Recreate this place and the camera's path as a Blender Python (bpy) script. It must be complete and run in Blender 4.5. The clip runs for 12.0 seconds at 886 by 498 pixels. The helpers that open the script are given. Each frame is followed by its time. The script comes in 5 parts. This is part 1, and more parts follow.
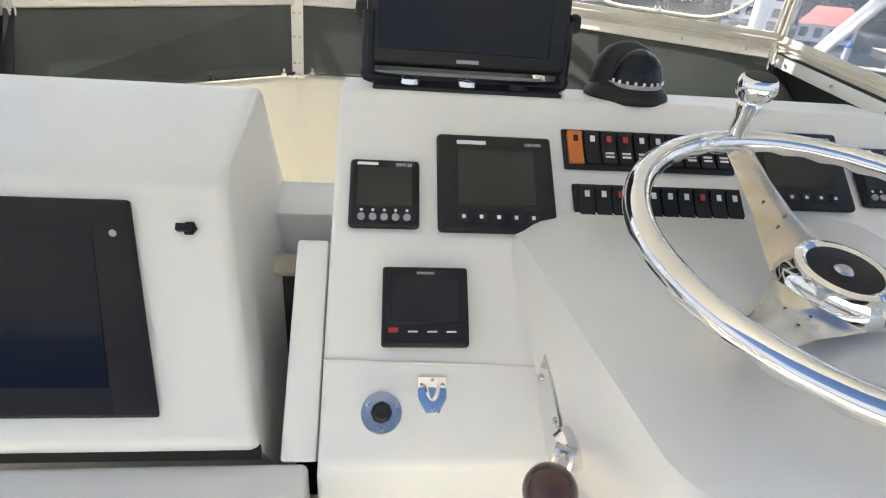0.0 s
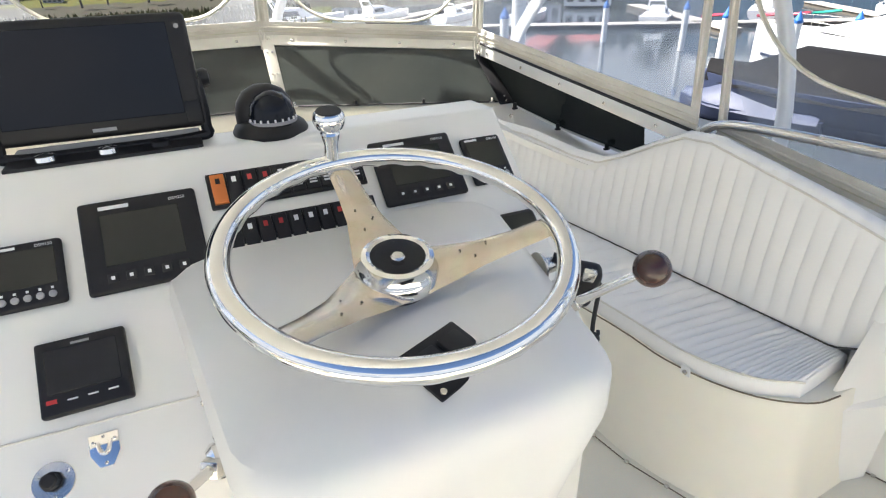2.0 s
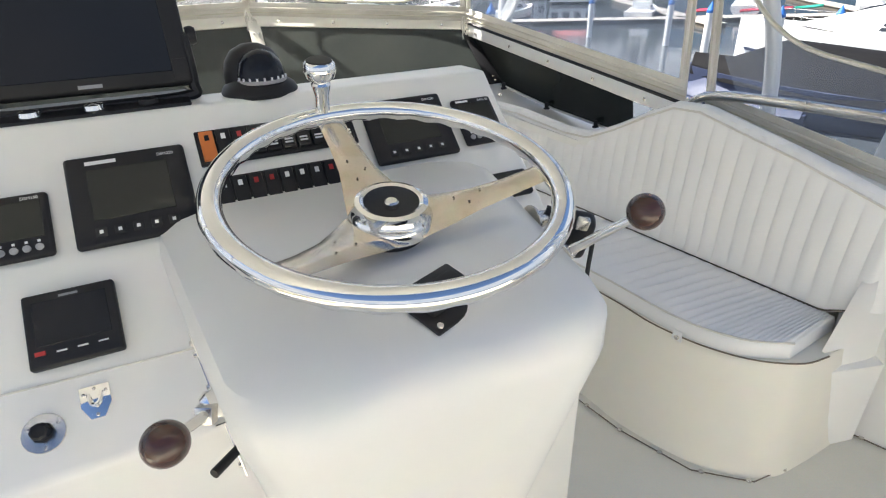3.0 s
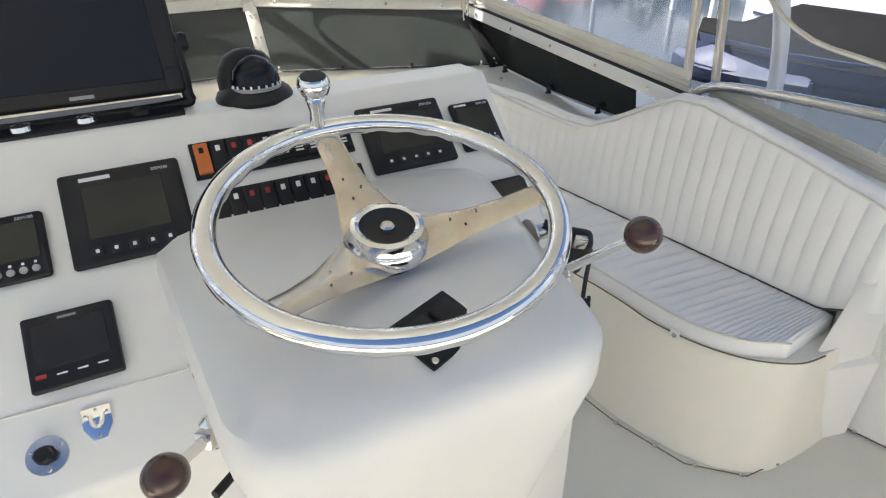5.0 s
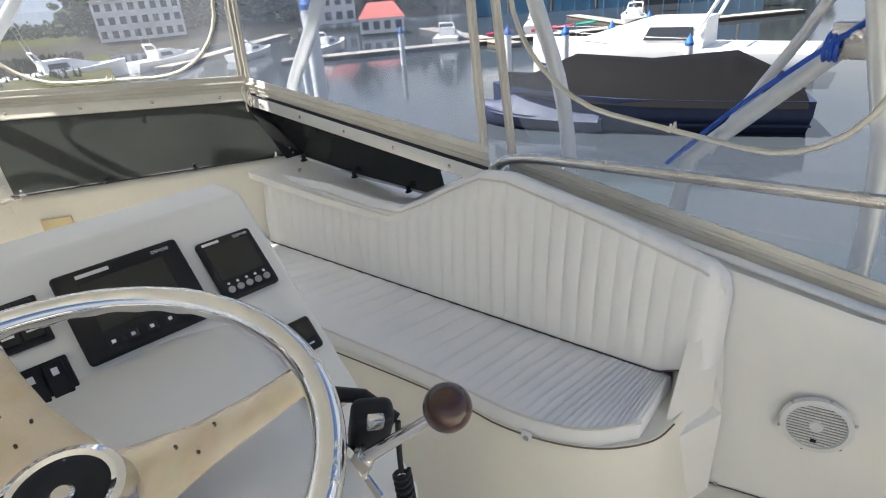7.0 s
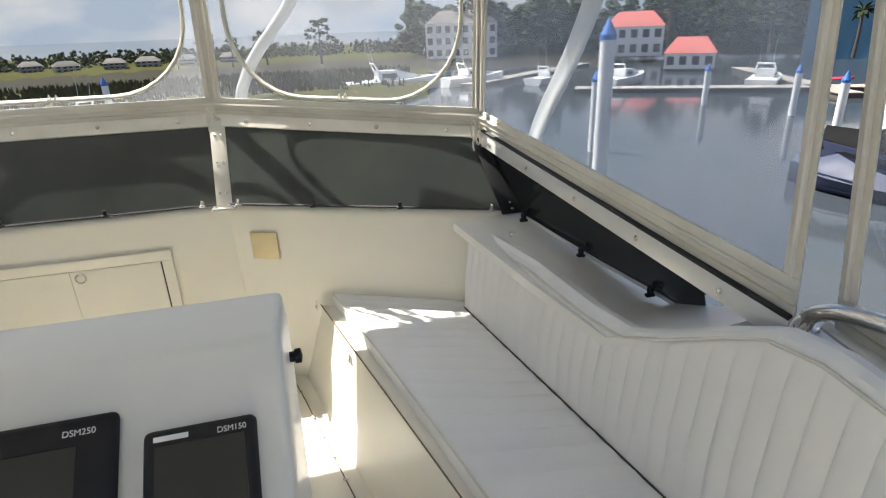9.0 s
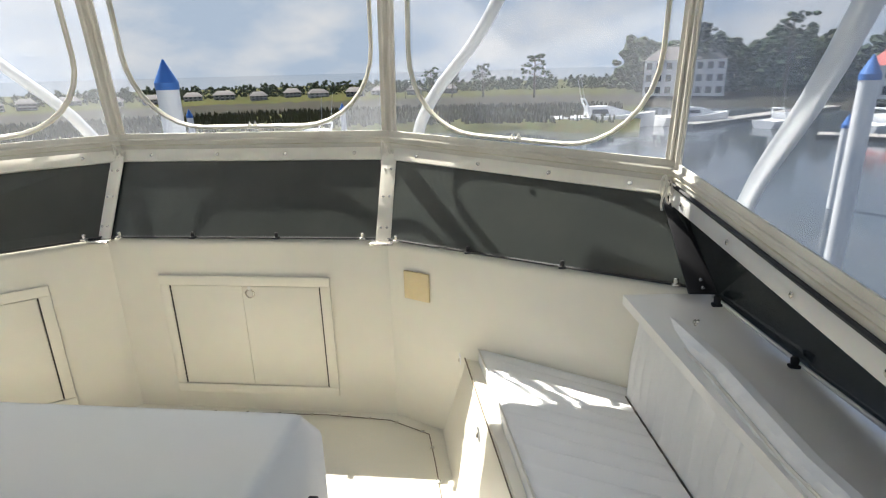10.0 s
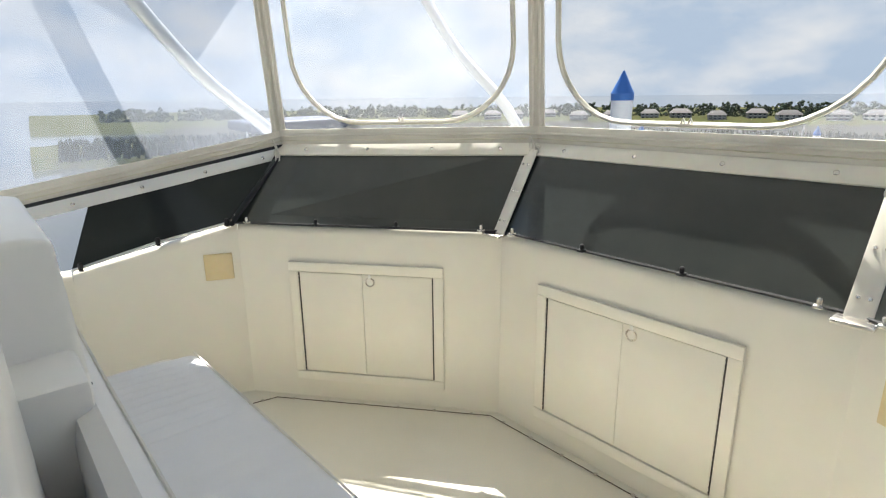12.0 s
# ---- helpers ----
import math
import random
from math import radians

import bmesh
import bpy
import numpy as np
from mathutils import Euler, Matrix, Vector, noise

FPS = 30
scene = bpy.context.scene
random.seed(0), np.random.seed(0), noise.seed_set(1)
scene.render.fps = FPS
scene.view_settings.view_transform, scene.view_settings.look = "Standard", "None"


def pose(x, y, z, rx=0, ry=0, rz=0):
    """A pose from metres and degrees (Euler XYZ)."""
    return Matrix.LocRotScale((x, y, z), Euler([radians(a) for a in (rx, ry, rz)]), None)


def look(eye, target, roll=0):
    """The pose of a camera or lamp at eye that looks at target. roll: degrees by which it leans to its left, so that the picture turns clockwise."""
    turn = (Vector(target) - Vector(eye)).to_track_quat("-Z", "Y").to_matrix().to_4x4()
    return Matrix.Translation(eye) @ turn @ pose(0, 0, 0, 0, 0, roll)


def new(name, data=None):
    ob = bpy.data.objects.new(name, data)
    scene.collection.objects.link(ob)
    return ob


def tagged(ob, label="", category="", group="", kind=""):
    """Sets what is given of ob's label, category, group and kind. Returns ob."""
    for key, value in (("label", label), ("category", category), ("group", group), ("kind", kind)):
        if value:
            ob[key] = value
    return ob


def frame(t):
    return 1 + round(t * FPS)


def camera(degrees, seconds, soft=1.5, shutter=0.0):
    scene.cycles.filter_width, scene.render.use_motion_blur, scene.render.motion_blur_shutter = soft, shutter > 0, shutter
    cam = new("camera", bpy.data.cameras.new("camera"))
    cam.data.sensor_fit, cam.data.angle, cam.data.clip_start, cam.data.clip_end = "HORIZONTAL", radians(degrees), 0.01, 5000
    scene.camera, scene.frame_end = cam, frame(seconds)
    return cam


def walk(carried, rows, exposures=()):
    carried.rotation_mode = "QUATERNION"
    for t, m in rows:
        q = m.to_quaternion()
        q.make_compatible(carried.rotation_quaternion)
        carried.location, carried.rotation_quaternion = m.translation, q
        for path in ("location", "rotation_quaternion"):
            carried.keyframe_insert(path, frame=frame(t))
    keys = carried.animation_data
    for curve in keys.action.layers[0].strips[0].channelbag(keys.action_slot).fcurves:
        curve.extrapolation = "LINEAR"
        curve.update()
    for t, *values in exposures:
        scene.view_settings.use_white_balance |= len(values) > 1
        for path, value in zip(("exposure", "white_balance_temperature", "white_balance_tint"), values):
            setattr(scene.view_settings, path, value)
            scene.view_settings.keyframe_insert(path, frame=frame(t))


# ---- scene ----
U = 0.88  # metres in one unit of the plan
cam = camera(77.0, 12.0, soft=1.15)
PATH = [
    (0, (-0.163, -0.544, 1.366), (0.079, 1.452, 0.306), 4.6),
    (0.5, (-0.066, -0.579, 1.401), (0.233, 1.434, 0.390), 2.2),
    (1, (0.038, -0.602, 1.491), (0.457, 1.342, 0.391), 0.8),
    (1.5, (0.148, -0.689, 1.500), (0.806, 1.202, 0.424), -1.1),
    (2, (0.168, -0.744, 1.479), (0.972, 1.103, 0.427), -1.7),
    (2.5, (0.155, -0.763, 1.440), (0.998, 1.075, 0.403), -1.8),
    (3, (0.143, -0.772, 1.401), (0.986, 1.052, 0.339), -1.8),
    (3.2, (0.137, -0.777, 1.375), (0.954, 0.995, 0.211), -2.0),
    (4.8, (0.159, -0.741, 1.459), (0.936, 0.975, 0.187), -2.1),
    (5, (0.174, -0.735, 1.478), (0.979, 1.037, 0.304), -2.0),
    (5.5, (0.252, -0.779, 1.477), (1.166, 0.993, 0.386), -2.7),
    (6, (0.340, -0.813, 1.465), (1.500, 0.822, 0.396), -3.6),
    (6.5, (0.409, -0.811, 1.490), (1.729, 0.713, 0.441), -4.3),
    (6.7, (0.427, -0.717, 1.496), (1.801, 0.777, 0.474), -4.4),
    (8.3, (0.706, -0.241, 1.492), (1.679, 1.613, 0.608), -2.8),
    (8.5, (0.787, -0.163, 1.486), (1.672, 1.731, 0.594), -2.7),
    (9, (0.913, -0.070, 1.450), (1.424, 1.979, 0.610), -2.2),
    (9.5, (1.054, 0.013, 1.468), (1.026, 2.146, 0.685), -2.2),
    (10, (1.055, 0.183, 1.447), (0.815, 2.333, 0.750), -1.5),
    (10.5, (1.000, 0.359, 1.411), (0.411, 2.448, 0.735), -1.2),
    (11, (0.982, 0.506, 1.376), (-0.219, 2.320, 0.717), -0.7),
    (11.5, (0.948, 0.595, 1.361), (-0.531, 2.195, 0.713), -1.5),
    (12, (0.885, 0.690, 1.335), (-0.776, 2.112, 0.735), -0.6),
]
walk(cam, [(t, look(Vector(eye) * U, Vector(target) * U, roll)) for t, eye, target, roll in PATH],
     [(0, 2.12, 6600, 11), (0.5, 2.45, 6600, 11), (1.5, 2.4, 6550, 11), (2.5, 2.05, 6500, 11), (5.5, 1.92, 6450, 11), (6.7, 1.72, 6450, 11), (8.5, 1.55, 6600, 10), (9.5, 1.48, 6550, 10), (10.5, 1.7, 6420, 9), (12, 1.72, 6420, 9)])

# ---- light ----
SUN_AZ, SUN_EL = -42.0, 58.0  # degrees to starboard of the bow, and above the horizon
world = bpy.data.worlds.new("sky")
scene.world = world
world.use_nodes = True
sky = world.node_tree.nodes.new("ShaderNodeTexSky")
sky.sky_type, sky.sun_disc = "NISHITA", False
sky.sun_elevation, sky.sun_rotation = radians(SUN_EL), radians(SUN_AZ)
sky.air_density, sky.dust_density, sky.ozone_density = 0.8, 0.05, 3.0
back = world.node_tree.nodes["Background"]
back.inputs["Strength"].default_value = 0.052
world.node_tree.links.new(sky.outputs[0], back.inputs[0])
lamp = bpy.data.lights.new("sun", "SUN")
lamp.energy, lamp.angle, lamp.color = 4.8, radians(0.6), (1.0, 0.96, 0.89)
sun = new("sun", lamp)
az, el = radians(SUN_AZ), radians(SUN_EL)
sun.matrix_world = look((0, 0, 30), Vector((0, 0, 30)) - Vector((math.sin(az) * math.cos(el), math.cos(az) * math.cos(el), math.sin(el))))


# ---- materials ----
def material(name, color, rough=0.5, metal=0.0, grain=0.0, grain_scale=60.0, bump=0.0, blotch=0.0, blotch_scale=3.0,
             coat=0.0, stretch=(1, 1, 1), tone=None, alpha_mix=None, spec=0.5, random_tint=0.0):
    """A Principled surface with colour variation at two scales and fine relief."""
    m = bpy.data.materials.new(name)
    m.use_nodes = True
    t = m.node_tree
    n, ln = t.nodes, t.links
    p = n["Principled BSDF"]
    p.inputs["Roughness"].default_value, p.inputs["Metallic"].default_value = rough, metal
    p.inputs["Coat Weight"].default_value, p.inputs["Specular IOR Level"].default_value = coat, spec
    co = n.new("ShaderNodeTexCoord")
    mp = n.new("ShaderNodeMapping")
    mp.inputs["Scale"].default_value = stretch
    ln.new(co.outputs["Object"], mp.inputs["Vector"])
    fine = n.new("ShaderNodeTexNoise")
    fine.inputs["Scale"].default_value, fine.inputs["Detail"].default_value = grain_scale, 6
    wide = n.new("ShaderNodeTexNoise")
    wide.inputs["Scale"].default_value, wide.inputs["Detail"].default_value = blotch_scale, 4
    for x in (fine, wide):
        ln.new(mp.outputs[0], x.inputs["Vector"])
    base = n.new("ShaderNodeMix")
    base.data_type = "RGBA"
    base.inputs["A"].default_value = (*color, 1)
    base.inputs["B"].default_value = (*(tone or [c * 0.72 for c in color]), 1)
    ramp = n.new("ShaderNodeMapRange")
    ramp.inputs["From Min"].default_value, ramp.inputs["From Max"].default_value = 0.42, 0.75
    ramp.inputs["To Max"].default_value = blotch
    ln.new(wide.outputs["Fac"], ramp.inputs["Value"])
    ln.new(ramp.outputs[0], base.inputs["Factor"])
    second = n.new("ShaderNodeMix")
    second.data_type = "RGBA"
    second.blend_type = "MULTIPLY"
    second.inputs["Factor"].default_value = grain
    ln.new(base.outputs["Result"], second.inputs["A"])
    ln.new(fine.outputs["Color"], second.inputs["B"])
    out = second.outputs["Result"]
    if random_tint:
        info, hsv = n.new("ShaderNodeObjectInfo"), n.new("ShaderNodeHueSaturation")
        mr = n.new("ShaderNodeMapRange")
        mr.inputs["To Min"].default_value, mr.inputs["To Max"].default_value = 1 - random_tint, 1 + random_tint
        ln.new(info.outputs["Random"], mr.inputs["Value"])
        ln.new(mr.outputs[0], hsv.inputs["Value"])
        ln.new(out, hsv.inputs["Color"])
        out = hsv.outputs[0]
    ln.new(out, p.inputs["Base Color"])
    rr = n.new("ShaderNodeMapRange")
    rr.inputs["To Min"].default_value, rr.inputs["To Max"].default_value = max(0.0, rough * 0.8), min(1.0, rough * 1.25)
    ln.new(wide.outputs["Fac"], rr.inputs["Value"])
    ln.new(rr.outputs[0], p.inputs["Roughness"])
    if bump:
        b = n.new("ShaderNodeBump")
        b.inputs["Strength"].default_value, b.inputs["Distance"].default_value = bump, 0.002
        ln.new(fine.outputs["Fac"], b.inputs["Height"])
        ln.new(b.outputs[0], p.inputs["Normal"])
    return m


def clear_sheet(name, haze, blur, tint, gloss=0.06):
    """Clear plastic sheet: light goes through, a little scattered; haze: the share of milky scatter, blur: roughness of what is seen through."""
    m = bpy.data.materials.new(name)
    m.use_nodes = True
    t = m.node_tree
    n, ln = t.nodes, t.links
    for x in list(n):
        n.remove(x)
    out = n.new("ShaderNodeOutputMaterial")
    see = n.new("ShaderNodeBsdfRefraction")
    see.inputs["IOR"].default_value, see.inputs["Roughness"].default_value = 1.001, blur
    see.inputs["Color"].default_value = (*tint, 1)
    if blur == 0:
        see = n.new("ShaderNodeBsdfTransparent")
        see.inputs["Color"].default_value = (*tint, 1)
    if blur:
        plain, both = n.new("ShaderNodeBsdfTransparent"), n.new("ShaderNodeMixShader")
        plain.inputs["Color"].default_value = (*tint, 1)
        both.inputs[0].default_value = 0.28
        ln.new(see.outputs[0], both.inputs[1])
        ln.new(plain.outputs[0], both.inputs[2])
        see = both
    milk = n.new("ShaderNodeBsdfTranslucent")
    milk.inputs["Color"].default_value = (0.9, 0.93, 0.98, 1)
    shine = n.new("ShaderNodeBsdfGlossy")
    shine.inputs["Roughness"].default_value = 0.08
    co, tex, rng = n.new("ShaderNodeTexCoord"), n.new("ShaderNodeTexNoise"), n.new("ShaderNodeMapRange")
    tex.inputs["Scale"].default_value, tex.inputs["Detail"].default_value = 2.5, 5
    rng.inputs["From Min"].default_value, rng.inputs["From Max"].default_value = 0.3, 0.7
    rng.inputs["To Min"].default_value, rng.inputs["To Max"].default_value = haze * 0.5, haze * 1.5
    ln.new(co.outputs["Object"], tex.inputs["Vector"])
    ln.new(tex.outputs["Fac"], rng.inputs["Value"])
    a, b = n.new("ShaderNodeMixShader"), n.new("ShaderNodeMixShader")
    ln.new(rng.outputs[0], a.inputs[0])
    ln.new(see.outputs[0], a.inputs[1])
    ln.new(milk.outputs[0], a.inputs[2])
    b.inputs[0].default_value = gloss
    ln.new(a.outputs[0], b.inputs[1])
    ln.new(shine.outputs[0], b.inputs[2])
    ln.new(b.outputs[0], out.inputs[0])
    return m


def glow(name, color, strength):
    m = bpy.data.materials.new(name)
    m.use_nodes = True
    p = m.node_tree.nodes["Principled BSDF"]
    p.inputs["Base Color"].default_value = (*color, 1)
    p.inputs["Emission Color"].default_value, p.inputs["Emission Strength"].default_value = (*color, 1), strength
    return m


GEL = material("gelcoat", (0.83, 0.815, 0.77), 0.32, grain=0.06, grain_scale=14, blotch=0.25, blotch_scale=2.2, tone=(0.72, 0.69, 0.60), coat=0.15)
CREAM = material("cream_gelcoat", (0.83, 0.79, 0.68), 0.4, grain=0.07, grain_scale=18, blotch=0.3, blotch_scale=2.5, tone=(0.76, 0.70, 0.57))
FLOOR = material("cream_nonskid", (0.82, 0.78, 0.66), 0.55, grain=0.12, grain_scale=220, bump=0.25, blotch=0.3, blotch_scale=3, tone=(0.66, 0.61, 0.48))
VINYL = material("white_vinyl", (0.84, 0.83, 0.805), 0.45, grain=0.06, grain_scale=250, bump=0.15, blotch=0.2, blotch_scale=5, tone=(0.74, 0.72, 0.66))
PIPING = material("cream_piping", (0.74, 0.71, 0.64), 0.5, grain=0.1, grain_scale=90, blotch=0.4, blotch_scale=12, tone=(0.5, 0.45, 0.36))
SEAM = material("dark_seam", (0.10, 0.085, 0.065), 0.8, grain=0.3)
CHROME = material("chrome", (0.86, 0.85, 0.83), 0.06, 1.0, blotch=0.2, blotch_scale=9, tone=(0.7, 0.66, 0.6))
STEEL = material("satin_steel", (0.72, 0.70, 0.66), 0.25, 1.0, blotch=0.5, blotch_scale=20, tone=(0.5, 0.42, 0.32))
SPOKE = material("tarnished_polished_spoke", (0.78, 0.71, 0.60), 0.22, 1.0, grain=0.2, grain_scale=40, blotch=0.5, blotch_scale=25, tone=(0.55, 0.42, 0.28))
ALU = material("white_aluminium", (0.74, 0.74, 0.72), 0.3, 0.35, grain=0.1, grain_scale=80, blotch=0.3, blotch_scale=6)
RAILM = material("cream_painted_aluminium", (0.74, 0.71, 0.62), 0.35, 0.1, grain=0.1, grain_scale=40, blotch=0.4, blotch_scale=7, tone=(0.58, 0.53, 0.43))
CANVAS = material("cream_canvas", (0.72, 0.69, 0.61), 0.8, grain=0.2, grain_scale=300, bump=0.3, blotch=0.5, blotch_scale=6, tone=(0.52, 0.47, 0.38))
WELT = material("yellowed_welting", (0.66, 0.63, 0.50), 0.5, grain=0.2, grain_scale=60, blotch=0.6, blotch_scale=9, tone=(0.36, 0.32, 0.20))
BLACK = material("black_plastic", (0.014, 0.014, 0.016), 0.45, grain=0.2, grain_scale=200, blotch=0.2, spec=0.3)
RUBBER = material("black_rubber", (0.012, 0.012, 0.013), 0.6, grain=0.2, grain_scale=120)
SCREEN = material("dark_screen", (0.008, 0.010, 0.016), 0.12, blotch=0.3, blotch_scale=10, spec=0.25)
LCD = material("grey_lcd", (0.030, 0.031, 0.027), 0.14, blotch=0.3, blotch_scale=10, spec=0.3)
WHITEINK = material("white_ink", (0.75, 0.75, 0.75), 0.5)
GREYBTN = material("grey_button", (0.32, 0.32, 0.33), 0.5)
REDINK = material("red_ink", (0.45, 0.03, 0.03), 0.5)
ORANGE = material("orange_switch", (0.62, 0.17, 0.03), 0.45, blotch=0.3, blotch_scale=30)
TINT = material("smoked_acrylic", (0.026, 0.031, 0.029), 0.13, blotch=0.5, blotch_scale=3, tone=(0.045, 0.05, 0.043), coat=0.2)
WOOD = material("varnished_dark_wood", (0.075, 0.025, 0.015), 0.25, grain=0.5, grain_scale=60, stretch=(1, 1, 6), coat=0.4)
PLATE = material("yellowed_plate", (0.74, 0.60, 0.34), 0.5, grain=0.1, blotch=0.4, blotch_scale=12, tone=(0.78, 0.68, 0.48))
TEAK = material("weathered_wood", (0.34, 0.29, 0.22), 0.7, grain=0.5, grain_scale=40, stretch=(8, 1, 1), blotch=0.5)
# near-black that stands in for shade in the console's gaps
GAPSHADE = material("painted_gap_shade", (0.02, 0.018, 0.015), 0.8, grain=0.2)
GRILLE = material("off_white_grille", (0.70, 0.70, 0.67), 0.5, blotch=0.2)
CLEAR = clear_sheet("clear_vinyl", 0.004, 0.0, (0.96, 0.97, 0.98), 0.02)
HAZY = clear_sheet("hazy_vinyl", 0.13, 0.08, (0.93, 0.95, 0.98), 0.05)
WATER = material("harbour_water", (0.05, 0.06, 0.07), 0.09, grain=0.2, grain_scale=0.8, bump=1.0, blotch=0.4, blotch_scale=0.05, stretch=(1, 0.5, 1))
MARSH = material("marsh_grass", (0.075, 0.075, 0.02), 0.9, grain=0.6, grain_scale=1.2, blotch=0.6, blotch_scale=0.05, tone=(0.035, 0.045, 0.014), spec=0.03)
MUD = material("dark_marsh_edge", (0.045, 0.042, 0.03), 0.9, grain=0.6, grain_scale=0.8, blotch=0.5, blotch_scale=0.1, spec=0.03)
LEAF = material("tree_foliage", (0.05, 0.075, 0.035), 0.9, grain=0.7, grain_scale=0.9, blotch=0.6, blotch_scale=0.15, tone=(0.09, 0.10, 0.05), spec=0.1, random_tint=0.3)
BARK = material("bark", (0.11, 0.085, 0.065), 0.9, grain=0.6, grain_scale=6)
SIDING = material("grey_siding", (0.34, 0.33, 0.32), 0.8, grain=0.2, grain_scale=2, blotch=0.4, blotch_scale=0.2, random_tint=0.3)
ROOF = material("dark_shingle", (0.10, 0.09, 0.085), 0.9, grain=0.4, grain_scale=3, random_tint=0.3)
REDROOF = material("red_roof", (0.45, 0.10, 0.08), 0.7, grain=0.3, grain_scale=2)
GLASSD = material("dark_window", (0.03, 0.035, 0.045), 0.08)
HULL = material("white_hull", (0.80, 0.80, 0.79), 0.25, blotch=0.2, blotch_scale=0.8, coat=0.3)
COVER = material("black_boat_cover", (0.007, 0.007, 0.008), 0.75, grain=0.4, grain_scale=30, blotch=0.5, blotch_scale=1.5, tone=(0.014, 0.014, 0.016), spec=0.1)
NAVY = material("navy_cover", (0.02, 0.03, 0.07), 0.6, blotch=0.4, blotch_scale=2)
BLUECAP = material("blue_pile_cap", (0.02, 0.13, 0.42), 0.45, blotch=0.3, blotch_scale=2)
BLUELINE = material("blue_rope", (0.02, 0.10, 0.5), 0.6, grain=0.3, grain_scale=80)
PILE = material("white_pile_sleeve", (0.76, 0.76, 0.74), 0.5, blotch=0.3, blotch_scale=1.5)
DOCK = material("dock_planks", (0.36, 0.33, 0.29), 0.8, grain=0.4, grain_scale=3, blotch=0.4)
BLUEWALL = material("blue_metal_wall", (0.10, 0.25, 0.38), 0.5, grain=0.2, grain_scale=2)
KAYAK = material("red_plastic", (0.5, 0.05, 0.08), 0.4)
GREENP = material("green_plastic", (0.03, 0.35, 0.25), 0.4)


# ---- building helpers: places are given in plan units ----
ORG = {}


def mesh_of(name, bm, mat, org):
    bmesh.ops.recalc_face_normals(bm, faces=bm.faces)
    me = bpy.data.meshes.new(name)
    for v in bm.verts:
        v.co = v.co * U - org
    bm.to_mesh(me)
    bm.free()
    for f in me.polygons:
        f.use_smooth = True
    me.set_sharp_from_angle(angle=radians(38))
    me.materials.append(mat)
    return me


def thing(name, label, category, base=(0, 0, 0), group="", kind=""):
    ob = new(name)
    ob.empty_display_size = 0.1
    ob.location = Vector(base) * U
    ORG[ob.name] = Vector(base) * U
    return tagged(ob, label, category, group, kind)


def part(name, bm, mat, parent, label=""):
    me = mesh_of(name, bm, mat, ORG[parent.name])
    ob = new(name, me)
    ob.parent = parent
    ORG[ob.name] = ORG[parent.name]
    return tagged(ob, label)


def solo(name, bm, mat, label="", category="", kind="", group=""):
    lo = [min(v.co[k] for v in bm.verts) for k in range(3)]
    hi = [max(v.co[k] for v in bm.verts) for k in range(3)]
    org = Vector(((lo[0] + hi[0]) / 2, (lo[1] + hi[1]) / 2, lo[2])) * U
    ob = new(name, mesh_of(name, bm, mat, org))
    ob.location = org
    ORG[ob.name] = org
    return tagged(ob, label, category, group, kind)


def again(ob, place, turn=0.0, name=None):
    """A piece on the same mesh under the same parent, at another place (plan units)."""
    o = ob.copy()
    scene.collection.objects.link(o)
    o.location = Vector(place) * U - (ORG[ob.parent.name] if ob.parent else Vector())
    o.rotation_euler = (0, 0, turn)
    return o


def bevel(bm, w, seg=2, edges=None):
    bmesh.ops.bevel(bm, geom=list(edges or bm.edges), offset=w, segments=seg, affect="EDGES", profile=0.5, clamp_overlap=True)
    return bm


def bx(lo, hi, w=0.0, seg=2):
    bm = bmesh.new()
    bmesh.ops.create_cube(bm, size=1)
    for v in bm.verts:
        v.co = Vector([(lo[k] + hi[k]) / 2 + v.co[k] * (hi[k] - lo[k]) for k in range(3)])
    return bevel(bm, w, seg) if w else bm


def moved(bm, m):
    bmesh.ops.transform(bm, matrix=m, verts=bm.verts)
    return bm


def slab(poly, out, w=0.0, seg=2):
    """A polygon in space, extruded by the vector out."""
    bm = bmesh.new()
    a = [bm.verts.new(p) for p in poly]
    b = [bm.verts.new(Vector(p) + Vector(out)) for p in poly]
    bm.faces.new(a), bm.faces.new(b[::-1])
    for k in range(len(a)):
        bm.faces.new((a[k], a[k - 1], b[k - 1], b[k]))
    return bevel(bm, w, seg) if w else bm


def loft(rings, cap=True, closed=False):
    bm = bmesh.new()
    vs = [[bm.verts.new(p) for p in r] for r in rings]
    n = len(rings[0])
    for i in range(len(vs) - (0 if closed else 1)):
        r, q = vs[i], vs[(i + 1) % len(vs)]
        for k in range(n):
            bm.faces.new((r[k], r[(k + 1) % n], q[(k + 1) % n], q[k]))
    if cap and not closed:
        bm.faces.new(vs[0][::-1]), bm.faces.new(vs[-1])
    return bm


def tube(pts, r, n=10, closed=False, flat=1.0):
    """A round bar along points; r: one radius or one for each point."""
    pts = [Vector(p) for p in pts]
    rings, side = [], None
    for k, p in enumerate(pts):
        a = pts[k - 1] if k or closed else p
        b = pts[(k + 1) % len(pts)] if k < len(pts) - 1 or closed else p
        d = (b - a).normalized()
        if side is None:
            side = d.orthogonal().normalized()
        side = (side - d * side.dot(d)).normalized()
        up = d.cross(side)
        rr = r[k] if isinstance(r, (list, tuple)) else r
        rings.append([p + rr * (math.cos(t) * side + flat * math.sin(t) * up) for t in (2 * math.pi * j / n for j in range(n))])
    return loft(rings, True, closed)


